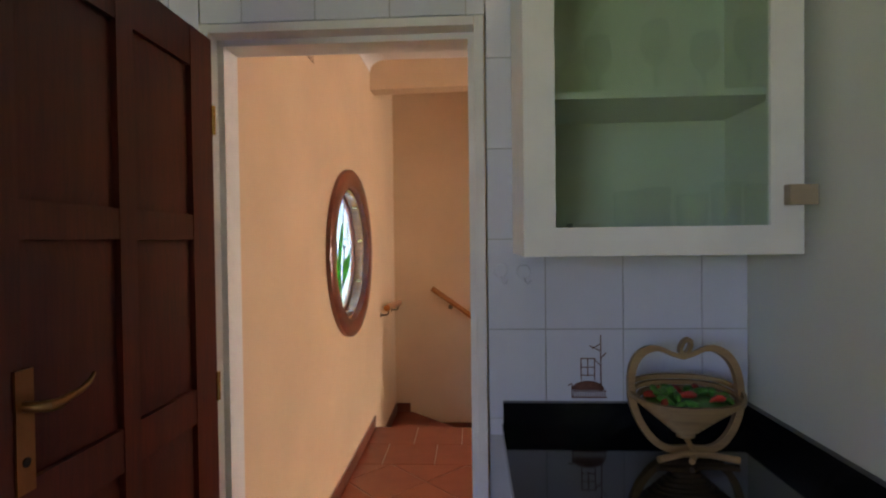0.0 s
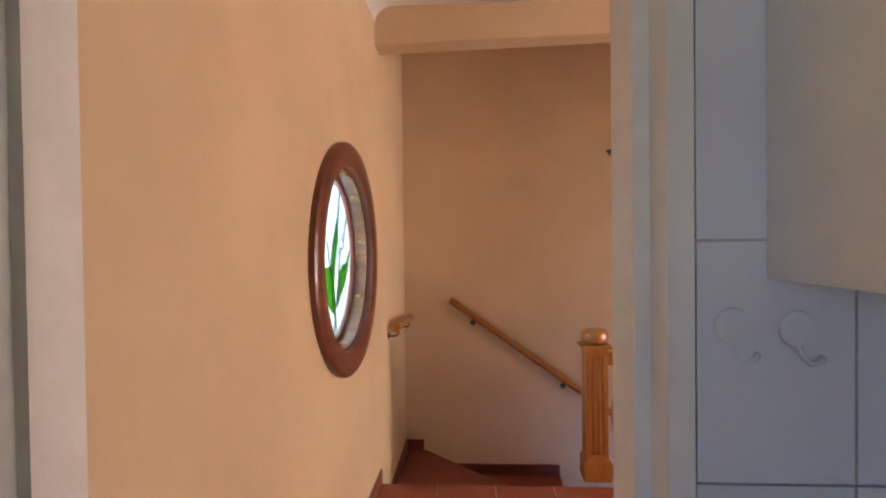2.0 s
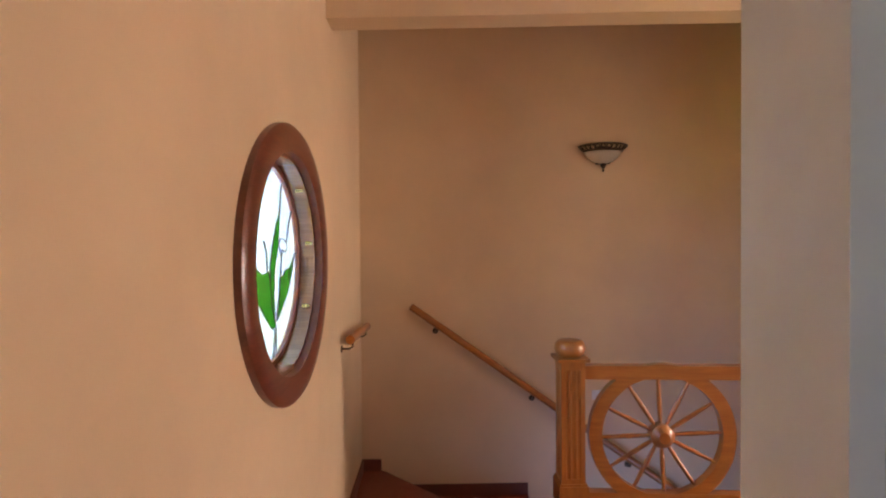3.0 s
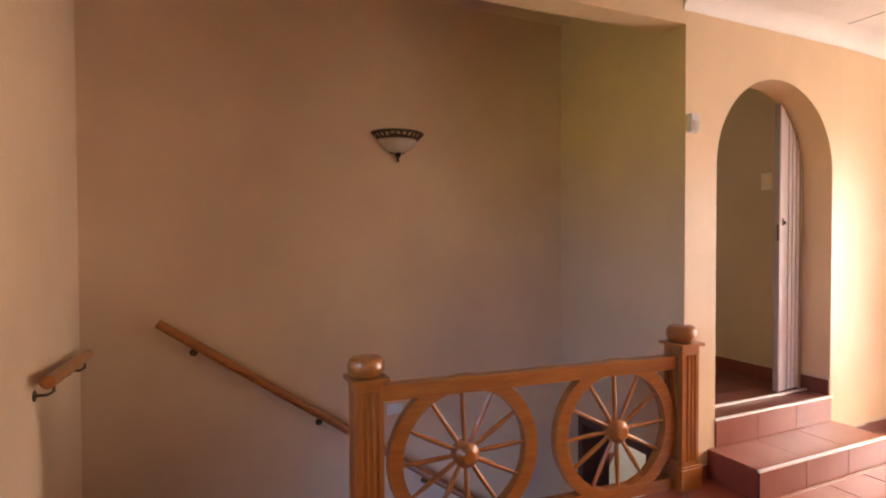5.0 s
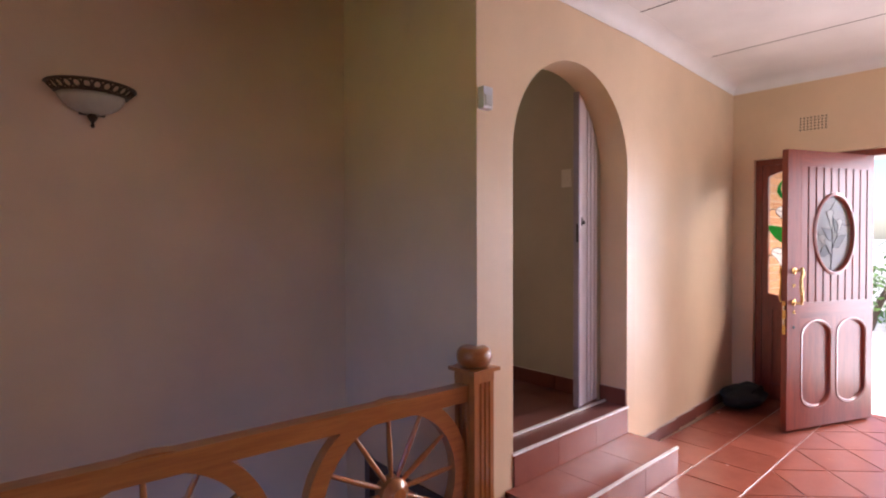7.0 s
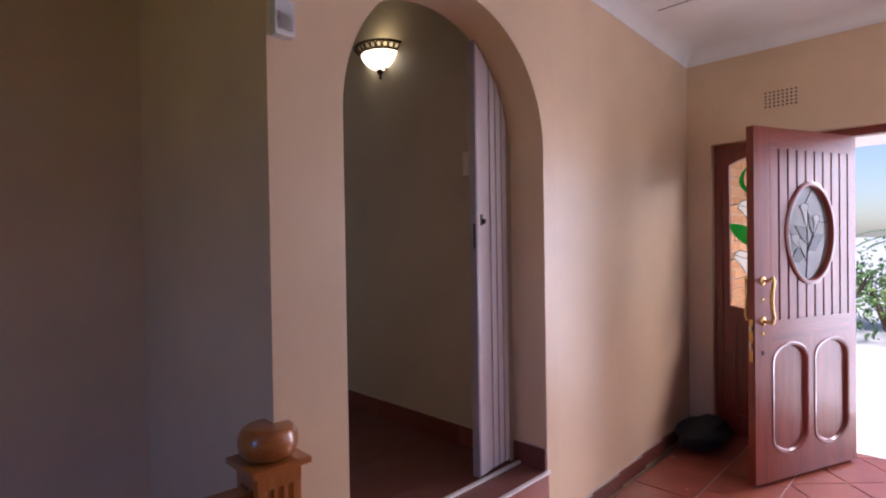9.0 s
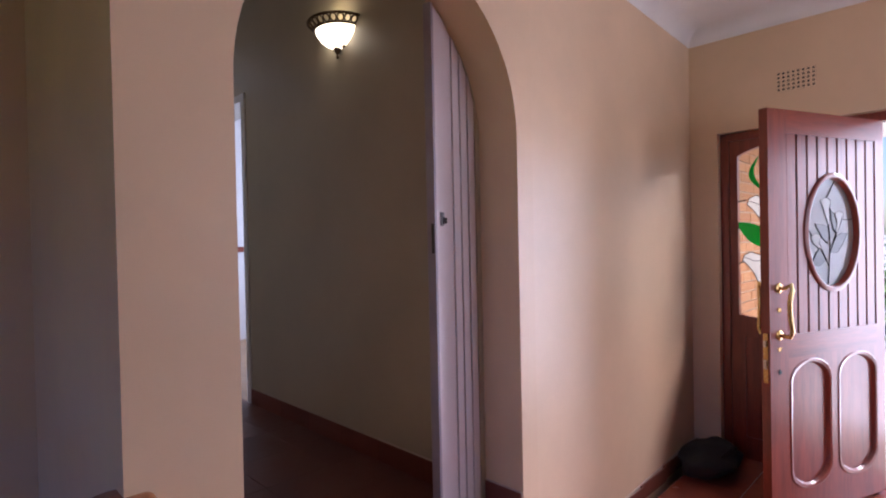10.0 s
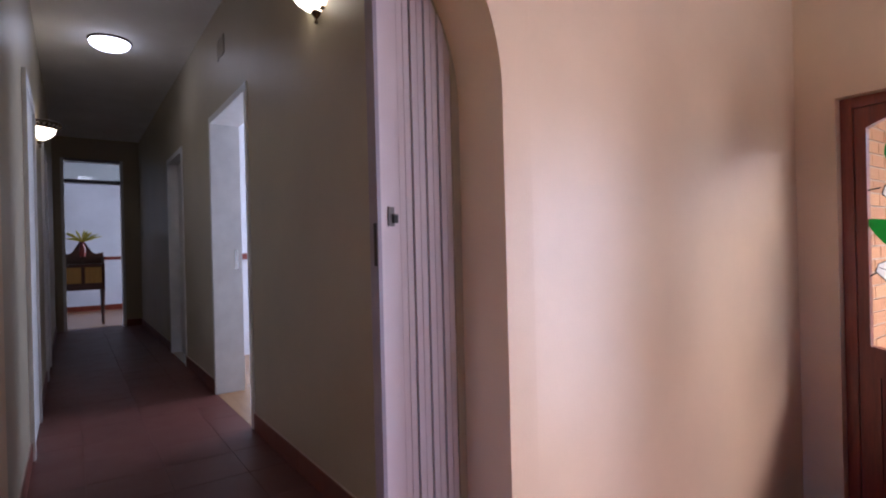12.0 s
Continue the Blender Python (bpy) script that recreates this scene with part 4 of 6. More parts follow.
tagged(new("socket_plate", mesh_of("socket_plate", bm, plain("white_plastic", (0.75, 0.75, 0.76), 0.35))), "white plastic plate on the stairwell wall", "socket")

# frame of the lower doorway and the covered table beyond
lf = thing("door_frame_lower", "dark wooden frame of the low doorway", "door frame", kind="structure")
for y0, y1, z0, z1 in ((LY1 - 0.05, LY1 - 0.001, LOW, LZ - 0.001), (LY0 + 0.001, LY0 + 0.05, LOW, LZ - 0.001), (LY0 + 0.05, LY1 - 0.05, LZ - 0.05, LZ - 0.001)):
    bm = bmesh.new()
    box(bm, WELL - 0.012, COR0 + 0.01, y0, y1, z0, z1)
    bevel(bm, 0.004)
    part("frame_member", bm, DARKWOOD, lf)
tb = thing("covered_table", "table under a plain white cloth in the lower room", "table", (4.65, 6.2, LOW))
tb.rotation_euler = (0, 0, radians(38))
bm = bmesh.new()
box(bm, -1.0, 1.0, -0.6, 0.6, 0.35, 0.80)
bevel(bm, 0.02, 3)
part("cloth", bm, plain("white_cloth", (0.8, 0.8, 0.78), 0.8, vary=0.05, relief=0.4), tb)
for sx in (-1, 1):
    for sy in (-1, 1):
        bm = bmesh.new()
        box(bm, sx * 0.8 - 0.03, sx * 0.8 + 0.03, sy * 0.5 - 0.03, sy * 0.5 + 0.03, 0, 0.36)
        part("leg", bm, DARKWOOD, tb)
# unseen fill lamp added to brighten the table, no window is built
area_lamp("lower_room_fill", look((6.35, 6.6, -0.5), (4.0, 6.2, -1.5)), 1.2, 0.9, 14, (0.9, 1.0, 1.0))

# ---------------------------------------------------------------- balustrade


def newel(x, y, tall):
    n = thing("newel_post", "square fluted oak newel post with a flattened ball cap", "newel post", (x, y, 0), "newel posts")
    bm = bmesh.new()
    h = 0.064
    # shaft with three flutes a side
    outline = []
    flute = [(-0.040, 0.0), (-0.034, 0.006), (-0.024, 0.006), (-0.018, 0.0), (-0.011, 0.0), (-0.006, 0.006), (0.006, 0.006), (0.011, 0.0), (0.018, 0.0), (0.024, 0.006), (0.034, 0.006), (0.040, 0.0)]
    for q in range(4):
        c, s = math.cos(q * math.pi / 2), math.sin(q * math.pi / 2)
        for u, d in [(-h + 0.002, 0.0)] + flute + [(h - 0.002, 0.0)]:
            px, py = u, -(h - d)
            outline.append((px * c - py * s, px * s + py * c))
    prism(bm, outline, 0.16, 0.78, "z")
    part("shaft", bm, OAK, n, smooth=False)
    for z0, z1 in ((0.135, 0.161), (0.779, 0.829)):
        bm = bmesh.new()
        box(bm, -h, h, -h, h, z0, z1)
        bevel(bm, 0.003)
        part("collar", bm, OAK, n)
    bm = bmesh.new()
    box(bm, -0.078, 0.078, -0.078, 0.078, 0.0, 0.122)
    bevel(bm, 0.006)
    part("base", bm, OAK, n)
    bm = bmesh.new()
    box(bm, -0.071, 0.071, -0.071, 0.071, 0.1222, 0.135)
    bevel(bm, 0.004)
    part("base_moulding", bm, OAK, n)
    bm = bmesh.new()
    box(bm, -0.085, 0.085, -0.085, 0.085, 0.829, 0.846)
    bevel(bm, 0.006)
    part("cap_plate", bm, OAK_X, n)
    bm = bmesh.new()
    prof = [(0.05, 0.846), (0.062, 0.852)] + [(0.054 + 0.028 * math.cos(a), 0.896 + 0.045 * math.sin(a)) for a in [(-1.2 + 2.77 * i / 12) for i in range(13)]] + [(0.0, 0.941)]
    lathe(bm, prof, seg=32)
    part("ball", bm, OAK_X, n)
    n.scale = (1, 1, tall)
    return n


N1, N2 = Vector((0.797, 4.35)), Vector((2.595, 4.225))
newel(*N1, 0.932)
newel(*N2, 0.965)
bal = thing("balustrade", "oak stair balustrade with two spoked wagon wheels", "balustrade", (N1.x, N1.y, 0))
bal.rotation_euler = (0, 0, math.atan2(N2.y - N1.y, N2.x - N1.x))
span = (N2 - N1).length
bm = bmesh.new()
box(bm, 0.066, span - 0.066, -0.032, 0.032, 0.672, 0.744)
bevel(bm, 0.008, 3)
part("top_rail", bm, OAK_X, bal)
bm = bmesh.new()
box(bm, 0.079, span - 0.079, -0.03, 0.03, 0.002, 0.065)
bevel(bm, 0.008, 3)
part("bottom_rail", bm, OAK_X, bal)
for k in (0, 1):
    cx = (0.478, 1.353)[k]
    cz = 0.370
    bm = bmesh.new()
    o = [(x, z) for x, z in ellipse(cx, cz, 0.383, 0.383, 72)]
    i_ = [(x, z) for x, z in ellipse(cx, cz, 0.315, 0.315, 72)]
    ring_band(bm, o, i_, -0.026, 0.026, "y")
    bevel(bm, 0.005)
    wh = part("wheel_rim", bm, OAK_X, bal)
    bm = bmesh.new()
    lathe(bm, [(0.0, -0.06), (0.03, -0.06), (0.036, -0.05), (0.052, -0.042), (0.062, -0.03), (0.062, 0.03), (0.052, 0.042), (0.036, 0.05), (0.03, 0.06), (0, 0.06)], Matrix.Translation((cx, 0, cz)) @ Matrix.Rotation(math.pi / 2, 4, "X"), 28)
    part("hub", bm, OAK, wh)
    for s in range(12):
        a = 2 * math.pi * (s + 0.1) / 12
        d = Vector((math.cos(a), 0, math.sin(a)))
        c = Vector((cx, 0, cz))
        bm = bmesh.new()
        tube(bm, [c + d * 0.055, c + d * 0.10, c + d * 0.17, c + d * 0.31, c + d * 0.32], [0.009, 0.0115, 0.013, 0.009, 0.009], 10)
        part("spoke", bm, OAK, wh)

# ---------------------------------------------------------------- wall lamps


def wall_lamp(place, normal, lit, R=0.165):
    """A half bowl of opal glass under a pierced bronze rim, with a finial."""
    lab = "lit opal glass bowl wall lamp with a bronze rim" if lit else "unlit opal glass bowl wall lamp with a bronze rim"
    w = thing("wall_lamp", lab, "wall lamp", group="bowl wall lamps")

    def arc(r, z, k=24):
        return [Vector((r * math.cos(math.pi * i / k), -r * 0.95 * math.sin(math.pi * i / k), z)) for i in range(k + 1)]

    bm = bmesh.new()
    rows = [arc(R * 0.77 * f, z) for f, z in ((1.0, 0.118), (0.95, 0.098), (0.82, 0.074), (0.61, 0.053), (0.36, 0.037), (0.12, 0.028))]
    vr = [[bm.verts.new(p) for p in r] for r in rows]
    for r0, r1 in zip(vr, vr[1:]):
        for i in range(24):
            bm.faces.new((r0[i], r0[i + 1], r1[i + 1], r1[i]))
    bw = part("bowl", bm, LAMP_ON if lit else LAMP_OFF, w, "glowing opal glass bowl" if lit else "opal glass bowl")
    md = bw.modifiers.new("wall", "SOLIDIFY")
    md.thickness = 0.004
    bm = bmesh.new()
    for r, z, t in ((R * 0.80, 0.120, 0.006), (R * 1.0, 0.156, 0.007)):
        tube(bm, arc(r, z), t, 8)
    part("rim", bm, BRONZE, w, "dark bronze rim")
    k = 13
    for i in range(k):
        a = math.pi * (i + 0.5) / k
        out = Vector((math.cos(a), -0.95 * math.sin(a), 0))
        c = out * R * 0.90 + Vector((0, 0, 0.138))
        up = (out * R * 0.20 + Vector((0, 0, 0.036))).normalized()
        tang = Vector((-math.sin(a), -0.95 * math.cos(a), 0)).normalized()
        bm = bmesh.new()
        tube(bm, [c + tang * 0.016 * math.cos(b) + up * 0.020 * math.sin(b) for b in [2 * math.pi * j / 12 for j in range(12)]], 0.0045, 6, True)
        part("scroll", bm, BRONZE, w)
    bm = bmesh.new()
    lathe(bm, [(0.0, -0.028), (0.006, -0.024), (0.009, -0.015), (0.005, -0.007), (0.008, 0.0), (0.017, 0.012), (0.022, 0.024), (0.014, 0.034), (0.0, 0.036)], Matrix.Translation((0, -0.02, 0)), 18)
    part("finial", bm, BRONZE, w)
    bm = bmesh.new()
    box(bm, -0.05, 0.05, -0.015, 0.0, 0.03, 0.16)
    bevel(bm, 0.004)
    part("back_plate", bm, BRONZE, w)
    n = Vector(normal)
    w.matrix_world = Matrix.Translation(place) @ Matrix.Rotation(math.atan2(n.x, -n.y), 4, "Z")
    return w


wall_lamp((1.297, BACK - 0.001, 1.930), (0, -1, 0), False, 0.172)
wall_lamp((COR1 - 0.001, 5.345, 2.425), (-1, 0, 0), True, 0.172)
wall_lamp((COR0 + 0.001, 8.3, 2.30), (1, 0, 0), True, 0.172)
bulb("lamp_glow", (COR1 - 0.07, 5.345, 2.63), 0.34, (1.0, 0.80, 0.38), 0.03)
bulb("lamp_glow_far", (COR0 + 0.07, 8.3, 2.51), 0.2, (1.0, 0.80, 0.48), 0.03)

cl = thing("ceiling_lamp", "round lit white glass dish on the corridor ceiling", "ceiling lamp", (3.33, 8.30, 3.20))
bm = bmesh.new()
lathe(bm, [(0.150, -0.018), (0.140, -0.04), (0.110, -0.062), (0.06, -0.077), (0.0, -0.083)], seg=36)
part("dish", bm, LAMP_WHITE, cl)
bm = bmesh.new()
lathe(bm, [(0.0, -0.001), (0.157, -0.001), (0.159, -0.012), (0.151, -0.019), (0.0, -0.019)], seg=36)
part("rim", bm, BRONZE, cl)
bulb("ceiling_lamp_glow", (3.33, 8.30, 3.05), 0.2, (0.92, 0.96, 1.0), 0.06)

# movement sensor on the pier, switch in the corridor
sn = thing("motion_sensor_box", "small white plastic alarm sensor on the pier", "sensor", (2.650, ARCH, 2.045))
bm = bmesh.new()
box(bm, -0.03, 0.03, -0.035, -0.0005, -0.05, 0.05)
bevel(bm, 0.010, 3)
part("case", bm, plain("sensor_plastic", (0.72, 0.72, 0.74), 0.4), sn)
bm = bmesh.new()
box(bm, -0.02, 0.02, -0.040, -0.0345, -0.035, 0.012)
bevel(bm, 0.004, 2)
part("lens", bm, MILK_GLASS, sn)
sw = thing("light_switch", "ivory plastic light switch on the corridor wall", "switch", (COR1, 4.653, 1.815))
bm = bmesh.new()
box(bm, -0.010, -0.0005, -0.038, 0.038, -0.06, 0.06)
bevel(bm, 0.003)
part("plate", bm, IVORY, sw)
bm = bmesh.new()
box(bm, -0.015, -0.0101, -0.012, 0.012, -0.02, 0.02)
bevel(bm, 0.002)
part("rocker", bm, IVORY, sw)

# ---------------------------------------------------------------- folding door in the arch
fd = thing("folding_door", "pale pleated folding door pushed to one side of the arch", "folding door")
FA, FB = Vector((3.682, 4.386)), Vector((3.938, 4.408))  # free edge and wall end of the folded stack
FD = (FB - FA).normalized()
FN = Vector((-FD.y, FD.x))


def fold_top(x):
    """Height of the arch over the place x, less a little play."""
    return AZ + math.sqrt(max(0.0, AR * AR - (x - (AX0 + AX1) / 2) ** 2)) - 0.012


def fold_slat(bm, u0, u1, v0, v1, z0=UP + 0.014, z1=None):
    """An upright slat of the stack: u along it, v away from the hall. Its top follows the arch."""
    quad = [FA + FD * u + FN * v for u, v in ((u0, v0), (u1, v0), (u1, v1), (u0, v1))]
    lo = [bm.verts.new((p.x, p.y, z0)) for p in quad]
    hi = [bm.verts.new((p.x, p.y, z1 or fold_top(p.x))) for p in quad]
    bm.faces.new(lo)
    bm.faces.new(hi[::-1])
    for i in range(4):
        bm.faces.new((lo[i], hi[i], hi[(i + 1) % 4], lo[(i + 1) % 4]))


bm = bmesh.new()
fold_slat(bm, -0.012, -0.001, -0.004, 0.034)
bevel(bm, 0.003)
edge = part("edge_strip", bm, plain("grey_edge_strip", (0.30, 0.27, 0.31), 0.45), fd, "grey edge strip")
bm = bmesh.new()
fold_slat(bm, -0.0145, -0.0125, 0.000, 0.012, 1.38, 1.49)
bevel(bm, 0.002)
part("strike_plate", bm, DARK_GAP, edge, "dark strike plate")
bm = bmesh.new()
fold_slat(bm, 0.0, 0.062, 0.0, 0.030)
bevel(bm, 0.004)
lead = part("lead_panel", bm, PALE_PVC, fd)
bm = bmesh.new()
fold_slat(bm, 0.022, 0.040, -0.005, -0.0005, 1.482, 1.532)
bevel(bm, 0.002)
pl = part("latch_plate", bm, plain("dull_steel", (0.16, 0.15, 0.15), 0.5, 0.4), lead, "small steel latch plate")
bm = bmesh.new()
fold_slat(bm, 0.032, 0.044, -0.016, -0.0052, 1.490, 1.512)
bevel(bm, 0.003)
part("latch_knob", bm, DARK_GAP, pl)
u, total, pleats = 0.064, (FB - FA).length, 8
for i in range(pleats):
    w = (total - 0.064) / pleats  # width of one fold
    skew = 0.004 if i % 2 else 0.0
    bm = bmesh.new()
    fold_slat(bm, u + 0.0015, u + w - 0.0035, 0.004 + skew, 0.030)
    bevel(bm, 0.003)
    part("pleat", bm, PALE_PVC, fd)
    bm = bmesh.new()
    fold_slat(bm, u + w - 0.0034, u + w + 0.0014, 0.013, 0.028)
    part("fold_gap", bm, DARK_GAP, fd, smooth=False)
    u += w
bm = bmesh.new()
box(bm, AX0 + 0.002, AX1 - 0.002, 4.360, 4.378, UP + 0.001, UP + 0.011)
bevel(bm, 0.002)
part("floor_track", bm, ALUMINIUM, fd, "pale metal floor track")

# ---------------------------------------------------------------- doors along the other side of the corridor
for nm, a, b in (("door_west", 6.75, 7.62), ("door_west_far", 8.95, 9.80)):
    dw = thing(nm, "white painted flush door, closed, in a white frame", "door", kind="structure")
    for y0, y1 in ((a, a + 0.07), (b - 0.07, b)):
        bm = bmesh.new()
        box(bm, COR0 + 0.001, COR0 + 0.022, y0, y1, UP + 0.001, UP + 2.10)
        bevel(bm, 0.004)
        part("jamb", bm, FRAME_PAINT, dw)
    bm = bmesh.new()
    box(bm, COR0 + 0.001, COR0 + 0.021, a + 0.0705, b - 0.0705, UP + 2.03, UP + 2.10)
    bevel(bm, 0.004)
    part("head", bm, FRAME_PAINT, dw)
    bm = bmesh.new()
    box(bm, COR0 + 0.001, COR0 + 0.010, a + 0.073, b - 0.073, UP + 0.008, UP + 2.027)
    bevel(bm, 0.002)
    part("leaf", bm, FRAME_PAINT, dw)

# ---------------------------------------------------------------- front door set
DX = 6.03  # inner face of the frame
fs = thing("door_frame_entrance", "mahogany entrance frame with a stained glass sidelight", "door frame", kind="structure")
HY = 3.348  # hinge mullion
for a, b, z0, z1 in ((DY1 - 0.05, DY1 - 0.001, 0.0, DZ - 0.001), (HY + 0.012, HY + 0.072, 0.0, DZ - 0.05), (DY0 + 0.001, DY0 + 0.05, 0.0, DZ - 0.001)):
    bm = bmesh.new()
    box(bm, DX, DX + 0.075, a, b, z0, z1)
    bevel(bm, 0.005)
    part("post", bm, MAHOGANY, fs)
bm = bmesh.new()
box(bm, DX + 0.001, DX + 0.074, DY0 + 0.05, DY1 - 0.05, DZ - 0.05, DZ - 0.001)
bevel(bm, 0.005)
part("head", bm, MAHOGANY, fs)
SY0, SY1 = HY + 0.073, DY1 - 0.051
SZ0, SZ1 = 0.92, 1.93
# sash of the sidelight: lower panel, stiles, arched head
bm = bmesh.new()
mid = (SY0 + SY1) / 2
ins = 0.045
topc = [(SY0 + ins + (SY1 - SY0 - 2 * ins) * i / 16, SZ1 + 0.07 * math.sin(math.pi * i / 16) ** 0.8) for i in range(17)]
prism(bm, [(SY0, SZ1 - 0.02), (SY0 + ins, SZ1 - 0.02)] + topc + [(SY1 - ins, SZ1 - 0.02), (SY1, SZ1 - 0.02), (SY1, DZ - 0.051), (SY0, DZ - 0.051)], DX + 0.012, DX + 0.055, "x")
botc = [(SY1 - ins - (SY1 - SY0 - 2 * ins) * i / 16, SZ0 - 0.03 * math.sin(math.pi * i / 16)) for i in range(17)]
prism(bm, [(SY0, 0.78), (SY1, 0.78), (SY1, SZ0 + 0.02), (SY1 - ins, SZ0 + 0.02)] + botc + [(SY0 + ins, SZ0 + 0.02), (SY0, SZ0 + 0.02)], DX + 0.012, DX + 0.055, "x")
box(bm, DX + 0.012, DX + 0.055, SY0, SY0 + ins, SZ0 + 0.02, SZ1 - 0.02)
box(bm, DX + 0.012, DX + 0.055, SY1 - ins, SY1, SZ0 + 0.02, SZ1 - 0.02)
box(bm, DX + 0.012, DX + 0.055, SY0, SY0 + 0.08, 0.0, 0.78)
box(bm, DX + 0.012, DX + 0.055, SY1 - 0.08, SY1, 0.0, 0.78)
box(bm, DX + 0.012, DX + 0.055, SY0 + 0.08, SY1 - 0.08, 0.0, 0.14)
sash = part("sidelight_sash", bm, MAHOGANY, fs, smooth=False)
bm = bmesh.new()
box(bm, DX + 0.024, DX + 0.044, SY0 + 0.078, SY1 - 0.078, 0.138, 0.782)
part("sidelight_panel", bm, MAHOGANY, fs)
bm = bmesh.new()
box(bm, DX + 0.033, DX + 0.037, SY0 + ins - 0.01, SY1 - ins + 0.01, SZ0 - 0.032, SZ1 + 0.075)
sp = part("sidelight_pane", bm, PANE, fs, "clear glass pane")
sp.visible_shadow = False
LX = DX + 0.030


def calla(bm_petal, bm_line, cy, cz, s, flip=1):
    """A calla flower in the plane (y, z): funnel, lip and throat."""
    def q(u, v):
        return (cy + flip * u * s, cz + v * s)
    out = [q(*p) for p in ((0.0, -1.0), (0.22, -0.55), (0.42, -0.1), (0.62, 0.18), (0.58, 0.42), (0.3, 0.5), (0.0, 0.42), (-0.35, 0.55), (-0.62, 0.42), (-0.7, 0.15), (-0.45, -0.12), (-0.2, -0.5))]
    flat_x(bm_petal, out, LX, 0.002)
    tube(bm_line, [(LX - 0.003, *p) for p in out], 0.003, 6, True)
    tube(bm_line, [(LX - 0.003, *q(*p)) for p in ((-0.6, 0.3), (-0.2, 0.12), (0.2, 0.18), (0.55, 0.32))], 0.0025, 6)


SYM = 3.90
fl = [(SYM, 1.60, 0.135), (SYM + 0.03, 1.245, 0.135)]
for cy, cz, s in fl:
    b1, b2 = bmesh.new(), bmesh.new()
    calla(b1, b2, cy, cz, s, -1)
    fp = part("glass_flower", b1, MILK_GLASS, sash, "white glass calla flower", False)
    part("lead_line", b2, LEAD, sash)
for b, t, w, c in (((SYM - 0.02, 1.36), (SYM + 0.16, 1.51), 0.055, 0.01), ((SYM - 0.0, 1.70), (SYM + 0.02, 1.93), 0.016, -0.06), ((SYM - 0.03, 0.93), (SYM - 0.02, 1.13), 0.03, 0.01)):
    bm = bmesh.new()
    flat_x(bm, leaf_shape(b, t, w, c), LX, 0.002)
    part("glass_leaf", bm, GREEN_GLASS, sash, "green glass leaf", False)
for ln in ([(SYM, 1.47), (SYM - 0.03, 1.38), (SYM - 0.02, 1.30)], [(SYM + 0.03, 1.11), (SYM - 0.02, 1.0), (SYM - 0.03, 0.9)], [(SYM + 0.10, 1.65), (SYM + 0.16, 1.64), (SYM + 0.21, 1.66)],
           [(SYM + 0.16, 1.51), (SYM + 0.19, 1.52), (SYM + 0.21, 1.515)], [(SYM + 0.12, 1.26), (SYM + 0.17, 1.23), (SYM + 0.21, 1.23)], [(SYM - 0.09, 1.6), (SYM - 0.2, 1.57), (SYM - 0.37, 1.6)], [(SYM - 0.07, 1.25), (SYM - 0.2, 1.2), (SYM - 0.37, 1.22)]):
    bm = bmesh.new()
    tube(bm, [(LX - 0.003, y, z) for y, z in ln], 0.0035, 6)
    part("lead_line", bm, LEAD, sash)

# the leaf itself. Local: x from the hinge to the free edge, +y the carved outer face
LEN, LT = 0.953, 0.022
dr = thing("door_entrance", "mahogany front door standing open, with an oval stained glass", "door", kind="structure")
PU0, PU1, PZ0, PZ1 = 0.075, 0.815, 0.935, 1.915
OU, OVZ, GU, GZ = 0.445, 1.43, 0.205, 0.275
for nm, u0, u1, z0, z1 in (("stile", PU1, LEN, 0.02, 2.03), ("stile", 0, PU0, 0.02, 2.03), ("rail", PU0, PU1, PZ1, 2.03), ("rail", PU0, PU1, 0.82, PZ0)):
    bm = bmesh.new()
    box(bm, u0, u1, -LT, LT, z0, z1)
    bevel(bm, 0.0025, 1)
    part(nm, bm, MAHOGANY if nm == "stile" else MAHOGANY_X, dr)
bm = bmesh.new()
# lower part with two rounded sunk panels
P = [(0.085, 0.42), (0.485, 0.805)]


def rounded(u0, u1, z0, z1, rise, k=10):
    pts = [(u0 + (u1 - u0) * (1 - math.cos(math.pi * i / k)) / 2, z0 + rise - rise * math.sin(math.pi * i / k)) for i in range(k + 1)]
    return pts + [(u1 - (u1 - u0) * (1 - math.cos(math.pi * i / k)) / 2, z1 - rise + rise * math.sin(math.pi * i / k)) for i in range(k + 1)]


for (u0, u1), (s0, s1) in zip(P, ((PU0, 0.4525), (0.4525, PU1))):
    lo = [(u0 + (u1 - u0) * (1 - math.cos(math.pi * i / 10)) / 2, 0.26 - 0.10 * math.sin(math.pi * i / 10)) for i in range(11)]
    hi = [(u0 + (u1 - u0) * (1 - math.cos(math.pi * i / 10)) / 2, 0.70 + 0.10 * math.sin(math.pi * i / 10)) for i in range(11)]
    prism(bm, [(s0, 0.02), (s1, 0.02), (s1, 0.26)] + lo[::-1] + [(s0, 0.26)], -LT, LT)
    prism(bm, [(s0, 0.70)] + hi + [(s1, 0.70), (s1, 0.82), (s0, 0.82)], -LT, LT)
    box(bm, s0, u0, -LT, LT, 0.26, 0.70)
    box(bm, u1, s1, -LT, LT, 0.26, 0.70)
part("leaf_frame", bm, MAHOGANY, dr, smooth=False)
